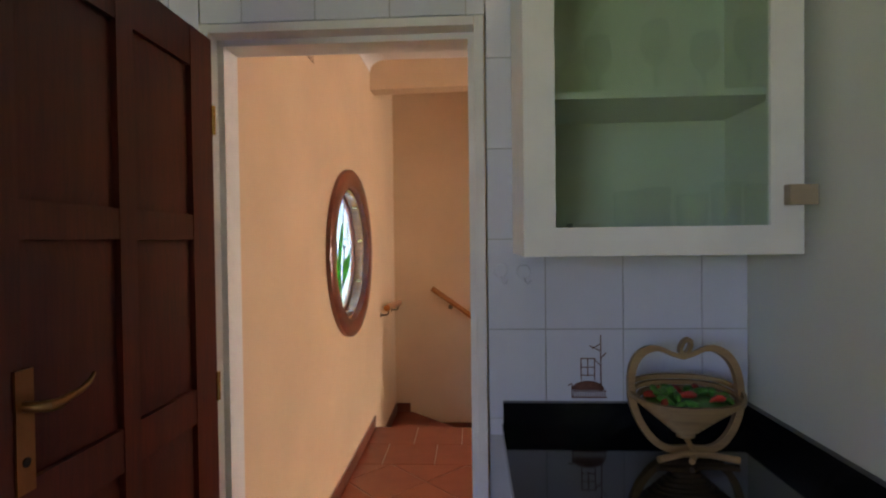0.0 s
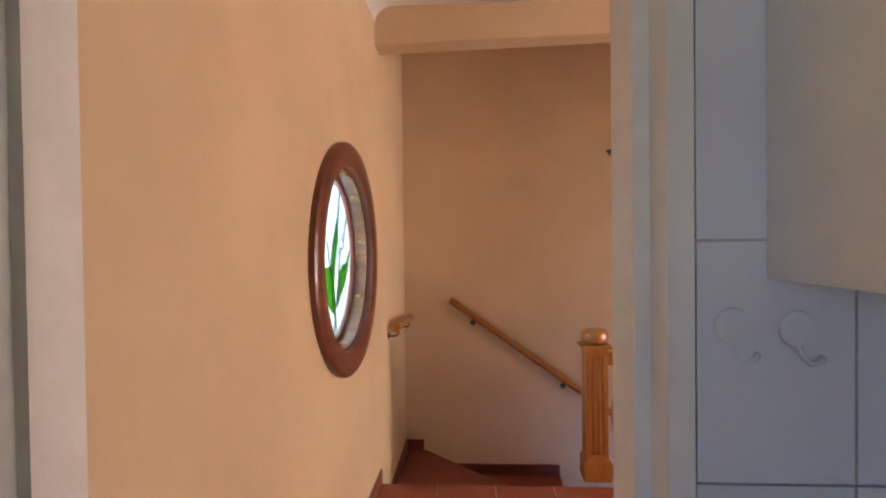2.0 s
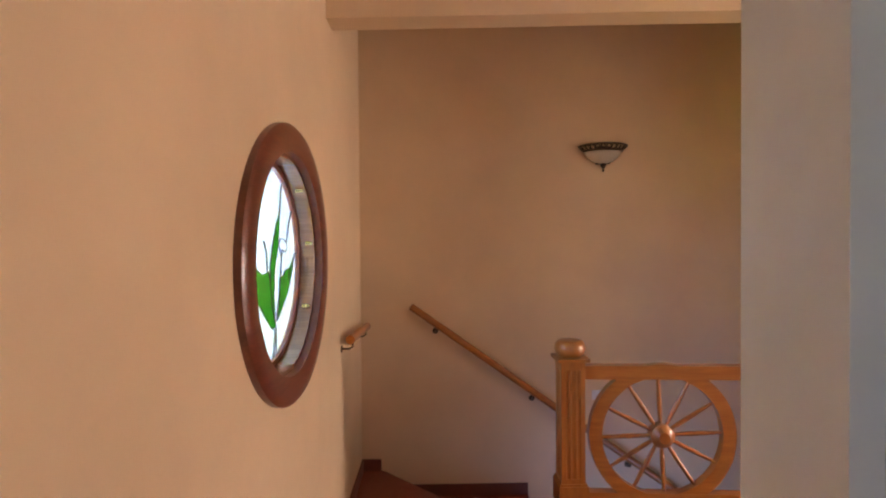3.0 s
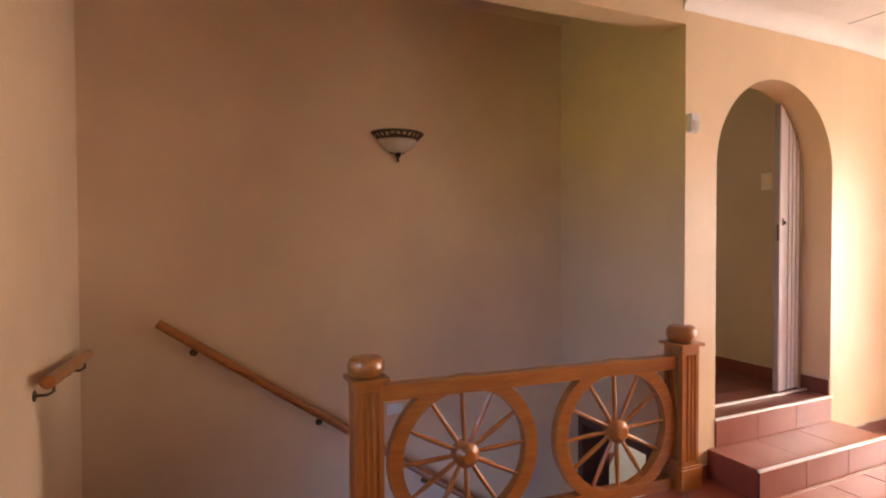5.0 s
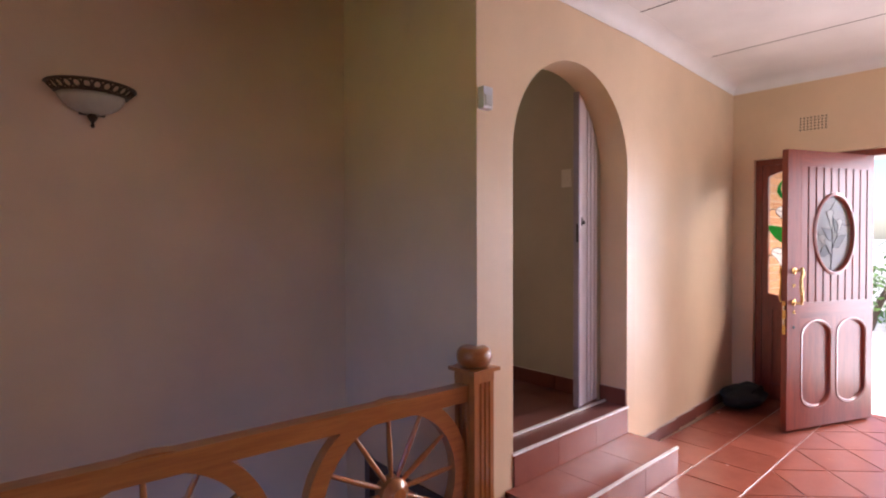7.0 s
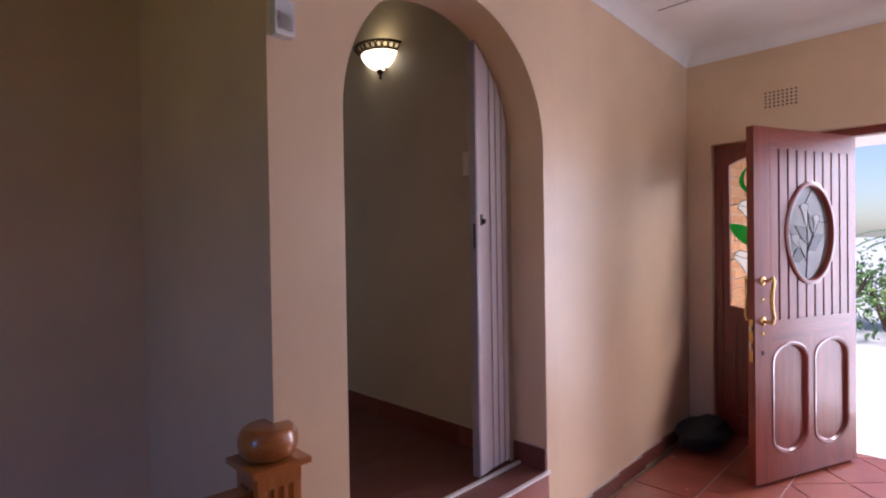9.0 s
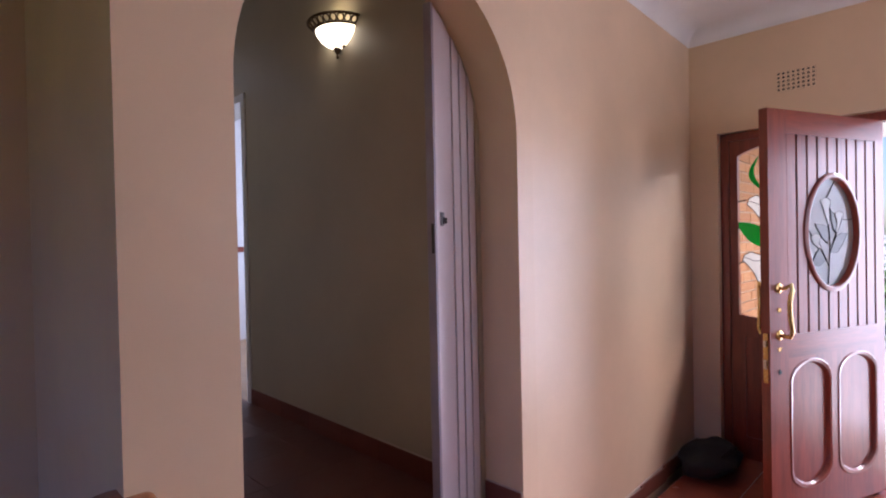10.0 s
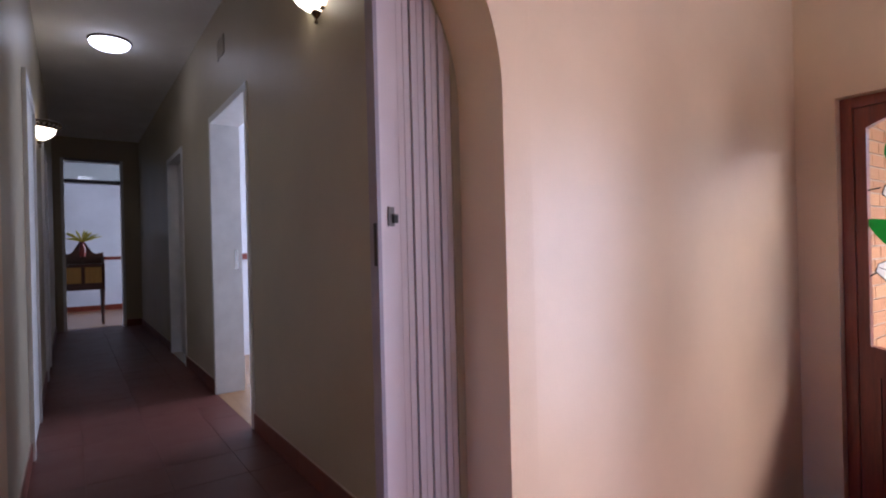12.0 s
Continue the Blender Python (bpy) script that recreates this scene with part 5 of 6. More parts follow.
for u0, u1 in P:
    o = rounded(u0, u1, 0.16, 0.80, 0.10)
    c = ((u0 + u1) / 2, 0.48)

    def inset(d):
        return [(x + (d if x < c[0] else -d) * min(1, abs(x - c[0]) / 0.08), z + (d if z < c[1] else -d)) for x, z in o]
    bm = bmesh.new()
    prism(bm, o, -0.012, 0.008)
    part("panel", bm, MAHOGANY, dr, smooth=False)
    bm = bmesh.new()
    rows = [[bm.verts.new((x, y, z)) for x, z in inset(d)] for d, y in ((-0.006, 0.0225), (0.0, 0.027), (0.012, 0.024), (0.020, 0.009))]
    for r0, r1 in zip(rows, rows[1:]):
        for i in range(len(o)):
            j = (i + 1) % len(o)
            bm.faces.new((r0[i], r0[j], r1[j], r1[i]))
    part("moulding", bm, MAHOGANY, dr)
# upright boards with grooves, cut out round the oval
k = 9
bw = (PU1 - PU0) / k
for i in range(k):
    a, b = PU0 + i * bw + 0.008, PU0 + (i + 1) * bw - 0.008
    m_ = (a + b) / 2
    t = (m_ - OU) / (GU + 0.02)
    bm = bmesh.new()
    if abs(t) < 0.97:
        def zc(u):
            return (GZ + 0.02) * math.sqrt(max(0.0, 1 - min(1, ((u - OU) / (GU + 0.02)) ** 2)))
        us = [a + (b - a) * j / 6 for j in range(7)]
        prism(bm, [(a, PZ0)] + [(b, PZ0)] + [(u, OVZ - zc(u)) for u in us[::-1]], -0.016, 0.018)
        prism(bm, [(u, OVZ + zc(u)) for u in us] + [(b, PZ1), (a, PZ1)], -0.016, 0.018)
    else:
        box(bm, a, b, -0.016, 0.018, PZ0, PZ1)
    part("board", bm, MAHOGANY, dr, smooth=False)
# tongues in near-black wood put the grooves' shadow into the colour
bm = bmesh.new()
for i in range(k + 1):
    x = PU0 + i * bw
    if abs(x - OU) < GU + 0.02:
        zz = (GZ + 0.018) * math.sqrt(max(0.0, 1 - ((x - OU) / (GU + 0.022)) ** 2))
        box(bm, x - 0.0085, x + 0.0085, -0.004, 0.002, PZ0, OVZ - zz)
        box(bm, x - 0.0085, x + 0.0085, -0.004, 0.002, OVZ + zz, PZ1)
    else:
        box(bm, x - 0.0085, x + 0.0085, -0.004, 0.002, PZ0, PZ1)
part("groove_tongues", bm, DARKWOOD, dr, smooth=False)
bm = bmesh.new()
prof = [(0.030, 0.014), (0.030, 0.024), (0.018, 0.030), (0.006, 0.028), (0.0, 0.018), (0.0, -0.018), (0.006, -0.028), (0.018, -0.030), (0.030, -0.024), (0.030, -0.012)]
rows = [[bm.verts.new((u, y, z)) for u, z in ellipse(OU, OVZ, GU + d, GZ + d, 60)] for d, y in prof]
for r0, r1 in zip(rows, rows[1:]):
    for i in range(60):
        j = (i + 1) % 60
        bm.faces.new((r0[i], r0[j], r1[j], r1[i]))
oring = part("oval_moulding", bm, MAHOGANY, dr)
bm = bmesh.new()
prism(bm, ellipse(OU, OVZ, GU + 0.004, GZ + 0.004, 60), -0.003, 0.001)
part("oval_pane", bm, DOOR_GLASS, oring, "rippled pale grey glass", False)


def on_leaf(pts, mat, name, label=""):
    bm = bmesh.new()
    prism(bm, pts, 0.0015, 0.0045)
    part(name, bm, mat, oring, label, False)
    bm = bmesh.new()
    tube(bm, [(u, 0.005, z) for u, z in pts], 0.001, 6, True)
    part("lead_line", bm, LEAD, oring)




def leaf_uv(pts):
    return [(OU - x * GU, OVZ + z * GZ) for x, z in pts]


for pts in ([(-0.19, -0.51), (-0.42, -0.62), (-0.72, -0.60), (-0.85, -0.54), (-0.67, -0.50), (-0.57, -0.38), (-0.44, -0.29), (-0.32, -0.38)],
            [(0.0, -0.38), (0.30, -0.38), (0.50, -0.23), (0.74, -0.02), (0.45, -0.02), (0.25, -0.08), (0.09, -0.23)],
            [(-0.11, -0.20), (-0.32, -0.10), (-0.47, 0.05), (-0.60, 0.17), (-0.32, 0.15), (-0.09, 0.11), (-0.05, -0.05)],
            [(0.13, 0.05), (0.05, 0.26), (0.01, 0.44), (0.14, 0.36), (0.27, 0.15), (0.22, 0.0)]):
    on_leaf(leaf_uv(pts), GREY_GLASS, "glass_leaf", "smoky grey glass leaf")
for cx, cz, tx, tz, r in ((-0.16, 0.56, -0.05, 0.15, 0.20), (0.38, 0.33, 0.26, 0.0, 0.17), (-0.58, -0.10, -0.35, -0.31, 0.19)):
    lip = [(cx + r * math.cos(math.pi * i / 8), cz + 0.42 * r * math.sin(math.pi * i / 8)) for i in range(9)]
    on_leaf(leaf_uv(lip + [(cx - 0.55 * r, cz - 0.55 * r), (tx - 0.02, tz), (tx + 0.03, tz), (cx + 0.6 * r, cz - 0.5 * r)]), MILK_GLASS, "glass_flower", "white glass calla flower")
for ln in ([(-0.09, -0.96), (-0.06, -0.72), (-0.01, -0.31), (-0.03, 0.0), (-0.05, 0.16)], [(-0.14, 0.64), (0.05, 0.82), (0.20, 0.96)], [(0.54, 0.25), (0.75, 0.23), (0.95, 0.26)], [(-0.74, -0.06), (-0.88, 0.1), (-0.93, 0.2)],
           [(0.26, 0.0), (0.14, -0.20), (-0.01, -0.36)], [(-0.35, -0.31), (-0.16, -0.51), (-0.07, -0.62)]):
    bm = bmesh.new()
    tube(bm, [(u, 0.004, z) for u, z in leaf_uv(ln)], 0.0022, 6)
    part("lead_line", bm, LEAD, oring)
# pull handles, lock plate, escutcheons
for s in (1, -1):
    bm = bmesh.new()
    y = s * LT
    U = 0.885
    tube(bm, [(U, y, 1.165), (U, y + s * 0.035, 1.168), (U - 0.004, y + s * 0.058, 1.185), (U - 0.006, y + s * 0.062, 1.16), (U, y + s * 0.052, 1.10), (U, y + s * 0.055, 1.02), (U - 0.004, y + s * 0.062, 0.96), (U - 0.004, y + s * 0.052, 0.935), (U, y + s * 0.03, 0.938), (U, y, 0.938)],
         [0.010, 0.010, 0.010, 0.010, 0.011, 0.011, 0.010, 0.010, 0.010, 0.010], 12)
    hd = part("pull_handle", bm, BRASS, dr, "curved brass pull handle")
    for z in (1.165, 0.938):
        bm = bmesh.new()
        lathe(bm, [(0.0, 0), (0.025, 0), (0.024, 0.004), (0.014, 0.010), (0.0, 0.011)], Matrix.Translation((U, y, z)) @ Matrix.Rotation(-s * math.pi / 2, 4, "X"), 20)
        part("rose", bm, BRASS, hd)
    for z, mat in ((0.87, BRASS), (0.76, DARK_GAP), (1.06, BRASS)):
        bm = bmesh.new()
        lathe(bm, [(0.0, 0), (0.012, 0), (0.011, 0.004), (0.0, 0.004)], Matrix.Translation((U, y, z)) @ Matrix.Rotation(-s * math.pi / 2, 4, "X"), 16)
        part("keyhole_cover", bm, mat, dr)
bm = bmesh.new()
box(bm, LEN - 0.001, LEN + 0.0025, -0.012, 0.012, 0.71, 0.95)
lp = part("lock_plate", bm, BRASS, dr, "brass lock plate on the door edge")
for z, h in ((0.90, 0.03), (0.80, 0.045)):
    bm = bmesh.new()
    box(bm, LEN + 0.002, LEN + 0.010, -0.007, 0.007, z - h / 2, z + h / 2)
    part("bolt", bm, STEEL, lp)
for z in (0.25, 1.0, 1.8):
    bm = bmesh.new()
    tube(bm, [(-0.004, -0.024, z - 0.05), (-0.004, -0.024, z + 0.05)], 0.008)
    part("hinge", bm, BRASS, dr)
dr.matrix_world = Matrix.Translation((6.05, HY, 0)) @ Matrix.Rotation(math.atan2(0.345, -0.847), 4, "Z") @ Matrix.Diagonal((0.96, 1, 1, 1))

# air vent over the door
VY0, VY1, VZ0, VZ1 = 3.61, 3.808, 2.272, 2.390


def air_vent(name, label, m, w, h, nx, nz, mat):
    v = thing(name, label, "air vent")
    # near-black sheet stands in for the shade inside the holes
    bm = bmesh.new()
    box(bm, 0, w, -0.002, -0.0005, 0, h)
    part("backing", bm, DARK_GAP, v)
    hole = 0.5
    for i in range(nx + 1):
        p = w * i / nx
        t = w / nx * (1 - hole) / 2
        bm = bmesh.new()
        box(bm, max(0, p - t), min(w, p + t), -0.0048, -0.0025, 0, h)
        part("upright_bar", bm, mat, v, smooth=False)
    for i in range(nz + 1):
        p = h * i / nz
        t = h / nz * (1 - hole) / 2
        bm = bmesh.new()
        box(bm, 0, w, -0.0045, -0.0025, max(0, p - t), min(h, p + t))
        part("level_bar", bm, mat, v, smooth=False)
    v.matrix_world = m
    return v


air_vent("air_vent", "peach painted air brick with rows of square holes", Matrix.Translation((EAST, VY1, VZ0)) @ Matrix.Rotation(-math.pi / 2, 4, "Z"), VY1 - VY0, VZ1 - VZ0, 8, 5, PEACH)
air_vent("air_vent", "shade-darkened cream air brick high on the corridor wall", Matrix.Translation((COR1, 7.25, 2.82)) @ Matrix.Rotation(-math.pi / 2, 4, "Z"), 0.2, 0.14, 6, 5, SHADED_CREAM)

air_vent("air_vent", "peach painted air brick high on the wall above the oval window", Matrix.Translation((LEFT, 2.564, 2.261)) @ Matrix.Rotation(math.pi / 2, 4, "Z"), 0.221, 0.100, 8, 5, PEACH)

# black bag on the floor behind the door
rg = random.Random(3)
bm = bmesh.new()
bmesh.ops.create_icosphere(bm, subdivisions=4, radius=1.0)
for v in bm.verts:
    p = v.co.copy()
    d = 1 + 0.26 * noise.noise(p * 1.6) + 0.06 * noise.noise(p * 4.5) + 0.015 * noise.noise(p * 13)
    v.co = Vector((p.x * 0.26, p.y * 0.15, p.z * 0.088)) * d
    v.co.z = max(-0.085, v.co.z)
bg = thing("soft_bag", "slumped black fabric bag on the floor by the door", "bag", (5.70, 4.12, 0.085))
part("bag_body", bm, BLACK_CLOTH, bg)
bm = bmesh.new()
tube(bm, [(-0.12, -0.08, 0.03), (-0.1, -0.12, 0.085), (0.0, -0.13, 0.10), (0.09, -0.12, 0.06), (0.12, -0.09, 0.01)], 0.008, 8)
part("strap", bm, BLACK_CLOTH, bg)

# ---------------------------------------------------------------- corridor doors
for (a, b), nm in (((D2A, D2B), "door_frame_side"), ((D3A, D3B), "door_frame_side_far")):
    f = thing(nm, "white painted door frame in the corridor wall", "door frame", kind="structure")
    for y0, y1 in ((a + 0.001, a + 0.05), (b - 0.05, b - 0.001)):
        bm = bmesh.new()
        box(bm, COR1 - 0.012, COR1 + 0.205, y0, y1, UP, UP + DH - 0.001)
        bevel(bm, 0.005)
        part("jamb", bm, FRAME_PAINT, f)
    bm = bmesh.new()
    box(bm, COR1 - 0.011, COR1 + 0.204, a + 0.051, b - 0.051, UP + DH - 0.05, UP + DH - 0.001)
    bevel(bm, 0.005)
    part("head", bm, FRAME_PAINT, f)
dl = thing("door_side", "white painted flush door standing open into the side room", "door", kind="structure")
bm = bmesh.new()
box(bm, COR1 + 0.21, COR1 + 0.97, D2A + 0.052, D2A + 0.09, UP + 0.01, UP + DH - 0.055)
bevel(bm, 0.003)
part("leaf", bm, FRAME_PAINT, dl)
bm = bmesh.new()
box(bm, COR1 + 0.15, COR1 + 0.175, D2B - 0.0525, D2B - 0.0505, 1.30, 1.45)
part("lock_plate", bm, STEEL, dl, "steel lock plate")
dl3 = thing("door_side_far", "white painted flush door, closed, in the corridor wall", "door", kind="structure")
bm = bmesh.new()
box(bm, COR1 + 0.09, COR1 + 0.13, D3A + 0.051, D3B - 0.051, UP + 0.008, UP + DH - 0.052)
bevel(bm, 0.003)
part("leaf", bm, FRAME_PAINT, dl3)
# doorway at the corridor's end, with a transom
f = thing("door_frame_end", "white painted doorway with a transom light at the corridor's end", "door frame", kind="structure")
for x0, x1 in ((FX0 + 0.001, FX0 + 0.04), (FX1 - 0.04, FX1 - 0.001)):
    bm = bmesh.new()
    box(bm, x0, x1, FAR - 0.01, FAR + 0.15, UP, FZ - 0.001)
    bevel(bm, 0.004)
    part("jamb", bm, FRAME_PAINT, f)
for z0, z1 in ((2.53, 2.58), (FZ - 0.04, FZ - 0.001)):
    bm = bmesh.new()
    box(bm, FX0 + 0.041, FX1 - 0.041, FAR - 0.009, FAR + 0.149, z0, z1)
    bevel(bm, 0.004)
    part("cross_bar", bm, plain("grey_transom", (0.3, 0.3, 0.31), 0.5), f)
bm = bmesh.new()
box(bm, FX0 + 0.04, FX1 - 0.04, FAR + 0.05, FAR + 0.055, 2.58, FZ - 0.04)
tp = part("transom_pane", bm, PANE, f)
tp.visible_shadow = False

# writing cabinet with a vase of yellow flowers in the far room
cb = thing("writing_cabinet", "dark wooden cabinet on tall legs with yellow veneered doors", "cabinet", (3.185, 13.45, UP))
bm = bmesh.new()
box(bm, -0.29, 0.29, -0.20, 0.20, 0.56, 0.97)
bevel(bm, 0.01)
part("body", bm, DARKWOOD, cb)
bm = bmesh.new()
arcs = [(0.29 - 0.58 * i / 20, 1.13 + 0.20 * math.exp(-((i - 10) / 4.2) ** 2) + 0.025 * math.cos(math.pi * i / 5)) for i in range(21)]
prism(bm, [(-0.29, 0.971), (0.29, 0.971)] + arcs, 0.14, 0.18)
bevel(bm, 0.004)
part("carved_back", bm, DARKWOOD, cb)
for x0, x1, z0, z1 in ((-0.29, -0.27, 0.971, 1.07), (0.27, 0.29, 0.971, 1.07), (-0.30, 0.30, 1.0705, 1.09)):
    bm = bmesh.new()
    box(bm, x0, x1, -0.10, 0.139, z0, z1)
    bevel(bm, 0.003)
    part("hutch_panel", bm, DARKWOOD, cb)
VENEER = wood("yellow_veneer", (0.42, 0.20, 0.04), (0.60, 0.33, 0.08), "Z", 0.3, 0.5)
for x in (-0.135, 0.135):
    bm = bmesh.new()
    box(bm, x - 0.11, x + 0.11, -0.216, -0.201, 0.67, 0.92)
    bevel(bm, 0.006)
    part("door", bm, VENEER, cb, "honey veneered door")
for x in (-0.26, 0.26):
    for y in (-0.17, 0.17):
        bm = bmesh.new()
        lathe(bm, [(0.020, 0), (0.014, 0.06), (0.022, 0.34), (0.028, 0.56)], Matrix.Translation((x, y, 0)), 12)
        part("leg", bm, DARKWOOD, cb)
vz = thing("flower_vase", "reddish vase of yellow flowers on the cabinet", "vase", (3.19, 13.48, UP + 1.0905))
bm = bmesh.new()
lathe(bm, [(0.0, 0), (0.04, 0), (0.05, 0.06), (0.045, 0.14), (0.025, 0.20), (0.035, 0.24), (0.0, 0.24)], seg=20)
part("vase", bm, plain("red_glaze", (0.25, 0.04, 0.03), 0.25), vz)
bm = bmesh.new()
for i in range(16):
    a, l = rg.uniform(0, 6.28), rg.uniform(0.15, 0.32)
    d = Vector((math.cos(a) * 0.95, math.sin(a) * 0.5, rg.uniform(0.25, 0.9))).normalized()
    b = Vector((0, 0, 0.235))
    tube(bm, [b, b + d * l * 0.6, b + d * l + Vector((0, 0, -0.03))], [0.004, 0.018, 0.003], 6)
part("flowers", bm, plain("yellow_petals", (0.55, 0.48, 0.05), 0.6, vary=0.3), vz)
area_lamp("far_room_daylight", look((COR1 + 2.2, 13.5, 1.85), (3.0, 14.6, 1.4)), 1.8, 1.3, 40, (0.85, 0.93, 1.0))
area_lamp("side_room_daylight", look((6.5, 7.6, 1.8), (4.2, 7.4, 1.4)), 1.2, 1.2, 44, (0.9, 0.95, 1.0))

# ---------------------------------------------------------------- garden outside the front door
LEAF = []
for nm, c0, c1 in (("hedge_leaf", (0.06, 0.14, 0.03), (0.17, 0.29, 0.07)), ("palm_leaf", (0.05, 0.14, 0.05), (0.16, 0.28, 0.10)), ("bright_leaf", (0.14, 0.22, 0.03), (0.30, 0.36, 0.06))):
    m, n, l, b = material(nm)
    g = n.new("ShaderNodeNewGeometry")
    l.new(ramp(n, l, g.outputs["Random Per Island"], [(0, c0), (1, c1)]), b.inputs["Base Color"])
    b.inputs["Roughness"].default_value = 0.5
    LEAF.append(m)
BARK = plain("bark", (0.12, 0.085, 0.06), 0.9, vary=0.4, scale=30, relief=0.8)


def shrub(x, y, h, r, mat, seed, count=900):
    rg = random.Random(seed)
    t = thing("garden_shrub", "leafy green garden shrub in bright sun", "shrub", (x, y, -0.07), "garden shrubs")
    bm = bmesh.new()
    for i in range(6):
        a = rg.uniform(0, 6.28)
        tube(bm, [(0, 0, 0), (0.15 * r * math.cos(a), 0.15 * r * math.sin(a), h * 0.35), (0.5 * r * math.cos(a), 0.5 * r * math.sin(a), h * 0.75)], [0.04, 0.025, 0.008], 6)
    part("stem_bundle", bm, BARK, t)
    vs, fs_ = [], []
    lobes = [(rg.uniform(-0.6, 0.6) * r, rg.uniform(-0.6, 0.6) * r, rg.uniform(0.3, 0.85) * h, rg.uniform(0.3, 0.55) * r) for _ in range(9)]
    for i in range(count):
        lx, ly, lz, lr = rg.choice(lobes)
        d = Vector((rg.gauss(0, 1), rg.gauss(0, 1), rg.gauss(0, 1))).normalized()
        c = Vector((lx, ly, lz)) + d * lr * rg.uniform(0.6, 1.08)
        if c.z < 0.03:
            c.z = rg.uniform(0.03, 0.2)
        u = (d + Vector((rg.uniform(-1, 1), rg.uniform(-1, 1), rg.uniform(-1, 0.3)))).normalized()
        w = u.orthogonal().normalized()
        s = rg.uniform(0.05, 0.11)
        k = len(vs)
        vs += [c, c + u * s * 0.5 + w * s * 0.28, c + u * s, c + u * s * 0.5 - w * s * 0.28]
        fs_.append((k, k + 1, k + 2, k + 3))
    me = bpy.data.meshes.new("leaves")
    me.from_pydata(vs, [], fs_)
    me.materials.append(mat)
    ob = new("leaves", me)
    ob.parent = t
    return t


def fern_palm(x, y, h, seed):
    rg = random.Random(seed)
    t = thing("garden_palm", "palm with arching feathery fronds in bright sun", "palm", (x, y, -0.07), "garden palms")
    bm = bmesh.new()
    tube(bm, [(0, 0, 0), (0.02, 0, h * 0.3), (0.0, 0.02, h * 0.55)], [0.11, 0.09, 0.07], 10)
    part("trunk", bm, BARK, t)
    vs, fs_ = [], []
    for i in range(16):
        a = rg.uniform(0, 6.28)
        L = rg.uniform(0.9, 1.4)
        lift = rg.uniform(0.2, 1.0)
        out = Vector((math.cos(a), math.sin(a), 0))
        side = Vector((-math.sin(a), math.cos(a), 0))
        for j in range(26):
            f = (j + 1) / 26
            p = Vector((0, 0, h * 0.55)) + out * L * f + Vector((0, 0, lift * L * (f - f * f * 1.1)))
            for sg in (-1, 1):
                tip = p + side * sg * 0.28 * math.sin(math.pi * f ** 0.7) + out * 0.10 + Vector((0, 0, -0.06))
                k = len(vs)
                vs += [p - out * 0.012, p + out * 0.012, tip]
                fs_.append((k, k + 1, k + 2))
    me = bpy.data.meshes.new("fronds")
    me.from_pydata(vs, [], fs_)
    me.materials.append(LEAF[1])
    ob = new("fronds", me)
    ob.parent = t


for i, (x, y, h, r, m) in enumerate(((11.5, 4.2, 1.3, 0.9, 0), (11.8, 2.9, 1.1, 0.9, 2), (12.4, 3.7, 1.15, 1.0, 0), (12.0, 1.6, 1.4, 1.0, 0), (13.0, 6.0, 2.0, 1.2, 2), (13.6, 2.4, 2.2, 1.3, 0), (12.2, 0.2, 1.3, 1.1, 2), (13.4, 6.8, 2.2, 1.3, 0), (12.8, -1.4, 1.8, 1.3, 0), (15.5, 1.6, 2.6, 1.5, 0))):
    shrub(x, y, h, r, LEAF[m], 20 + i)
fern_palm(13.2, 3.3, 2.4, 7)
fern_palm(12.6, 1.9, 2.0, 8)
fern_palm(13.4, 0.8, 2.6, 9)

# narrow porch roof along the brick wall
bm = bmesh.new()
box(bm, EAST + 0.236, 8.6, 3.3, 4.357, 2.30, 2.42)
bevel(bm, 0.01)
solid("roof_porch", bm, WHITE, "white painted porch soffit beside the front door", "roof")

# porch step outside
bm = bmesh.new()
box(bm, EAST + 0.235, EAST + 1.5, 1.8, 4.32, -0.069, -0.02)
bevel(bm, 0.01)
solid("pavement_porch", bm, PAVING, "pale stone porch slab outside the front door", "step")
# ---------------------------------------------------------------- steps up to the corridor
sx0, sx1, sy = 2.80, 3.975, 3.90
sp_ = thing("step", "two terracotta tiled steps with pale nosing under the arch", "steps", kind="structure")
bm = bmesh.new()
box(bm, sx0 + 0.008, sx1 - 0.008, sy + 0.008, ARCH - 0.001, 0.0, 0.160)
part("core", bm, GROUT, sp_, smooth=False)
third = (sx1 - sx0) / 3
for i in range(3):
    a, b = sx0 + i * third + 0.002, sx0 + (i + 1) * third - 0.002
    for y0, y1, z0, z1 in ((sy + 0.012, ARCH - 0.002, 0.160, 0.170), (sy, sy + 0.008, 0.003, 0.157)):
        bm = bmesh.new()
        box(bm, a, b, y0, y1, z0, z1)
        bevel(bm, 0.002, 1)
        part("step_tile", bm, TERRACOTTA, sp_, smooth=False)
    a2, b2 = AX0 + i * (AX1 - AX0) / 3 + 0.002, AX0 + (i + 1) * (AX1 - AX0) / 3 - 0.002
    for y0, y1, z0, z1 in ((ARCH - 0.009, ARCH - 0.001, 0.173, UP - 0.013),):
        bm = bmesh.new()
        box(bm, a2, b2, y0, y1, z0, z1)
        bevel(bm, 0.002, 1)
        part("step_tile", bm, TERRACOTTA, sp_, smooth=False)
for y, z, a, b in ((sy, 0.171, sx0, sx1), (ARCH - 0.009, UP + 0.001, AX0 - 0.01, AX1 + 0.012)):
    bm = bmesh.new()
    box(bm, a, b, y - 0.002, y + 0.012, z - 0.012, z)
    bevel(bm, 0.003, 2)
    part("nosing", bm, ALUMINIUM, sp_, "pale nosing strip")
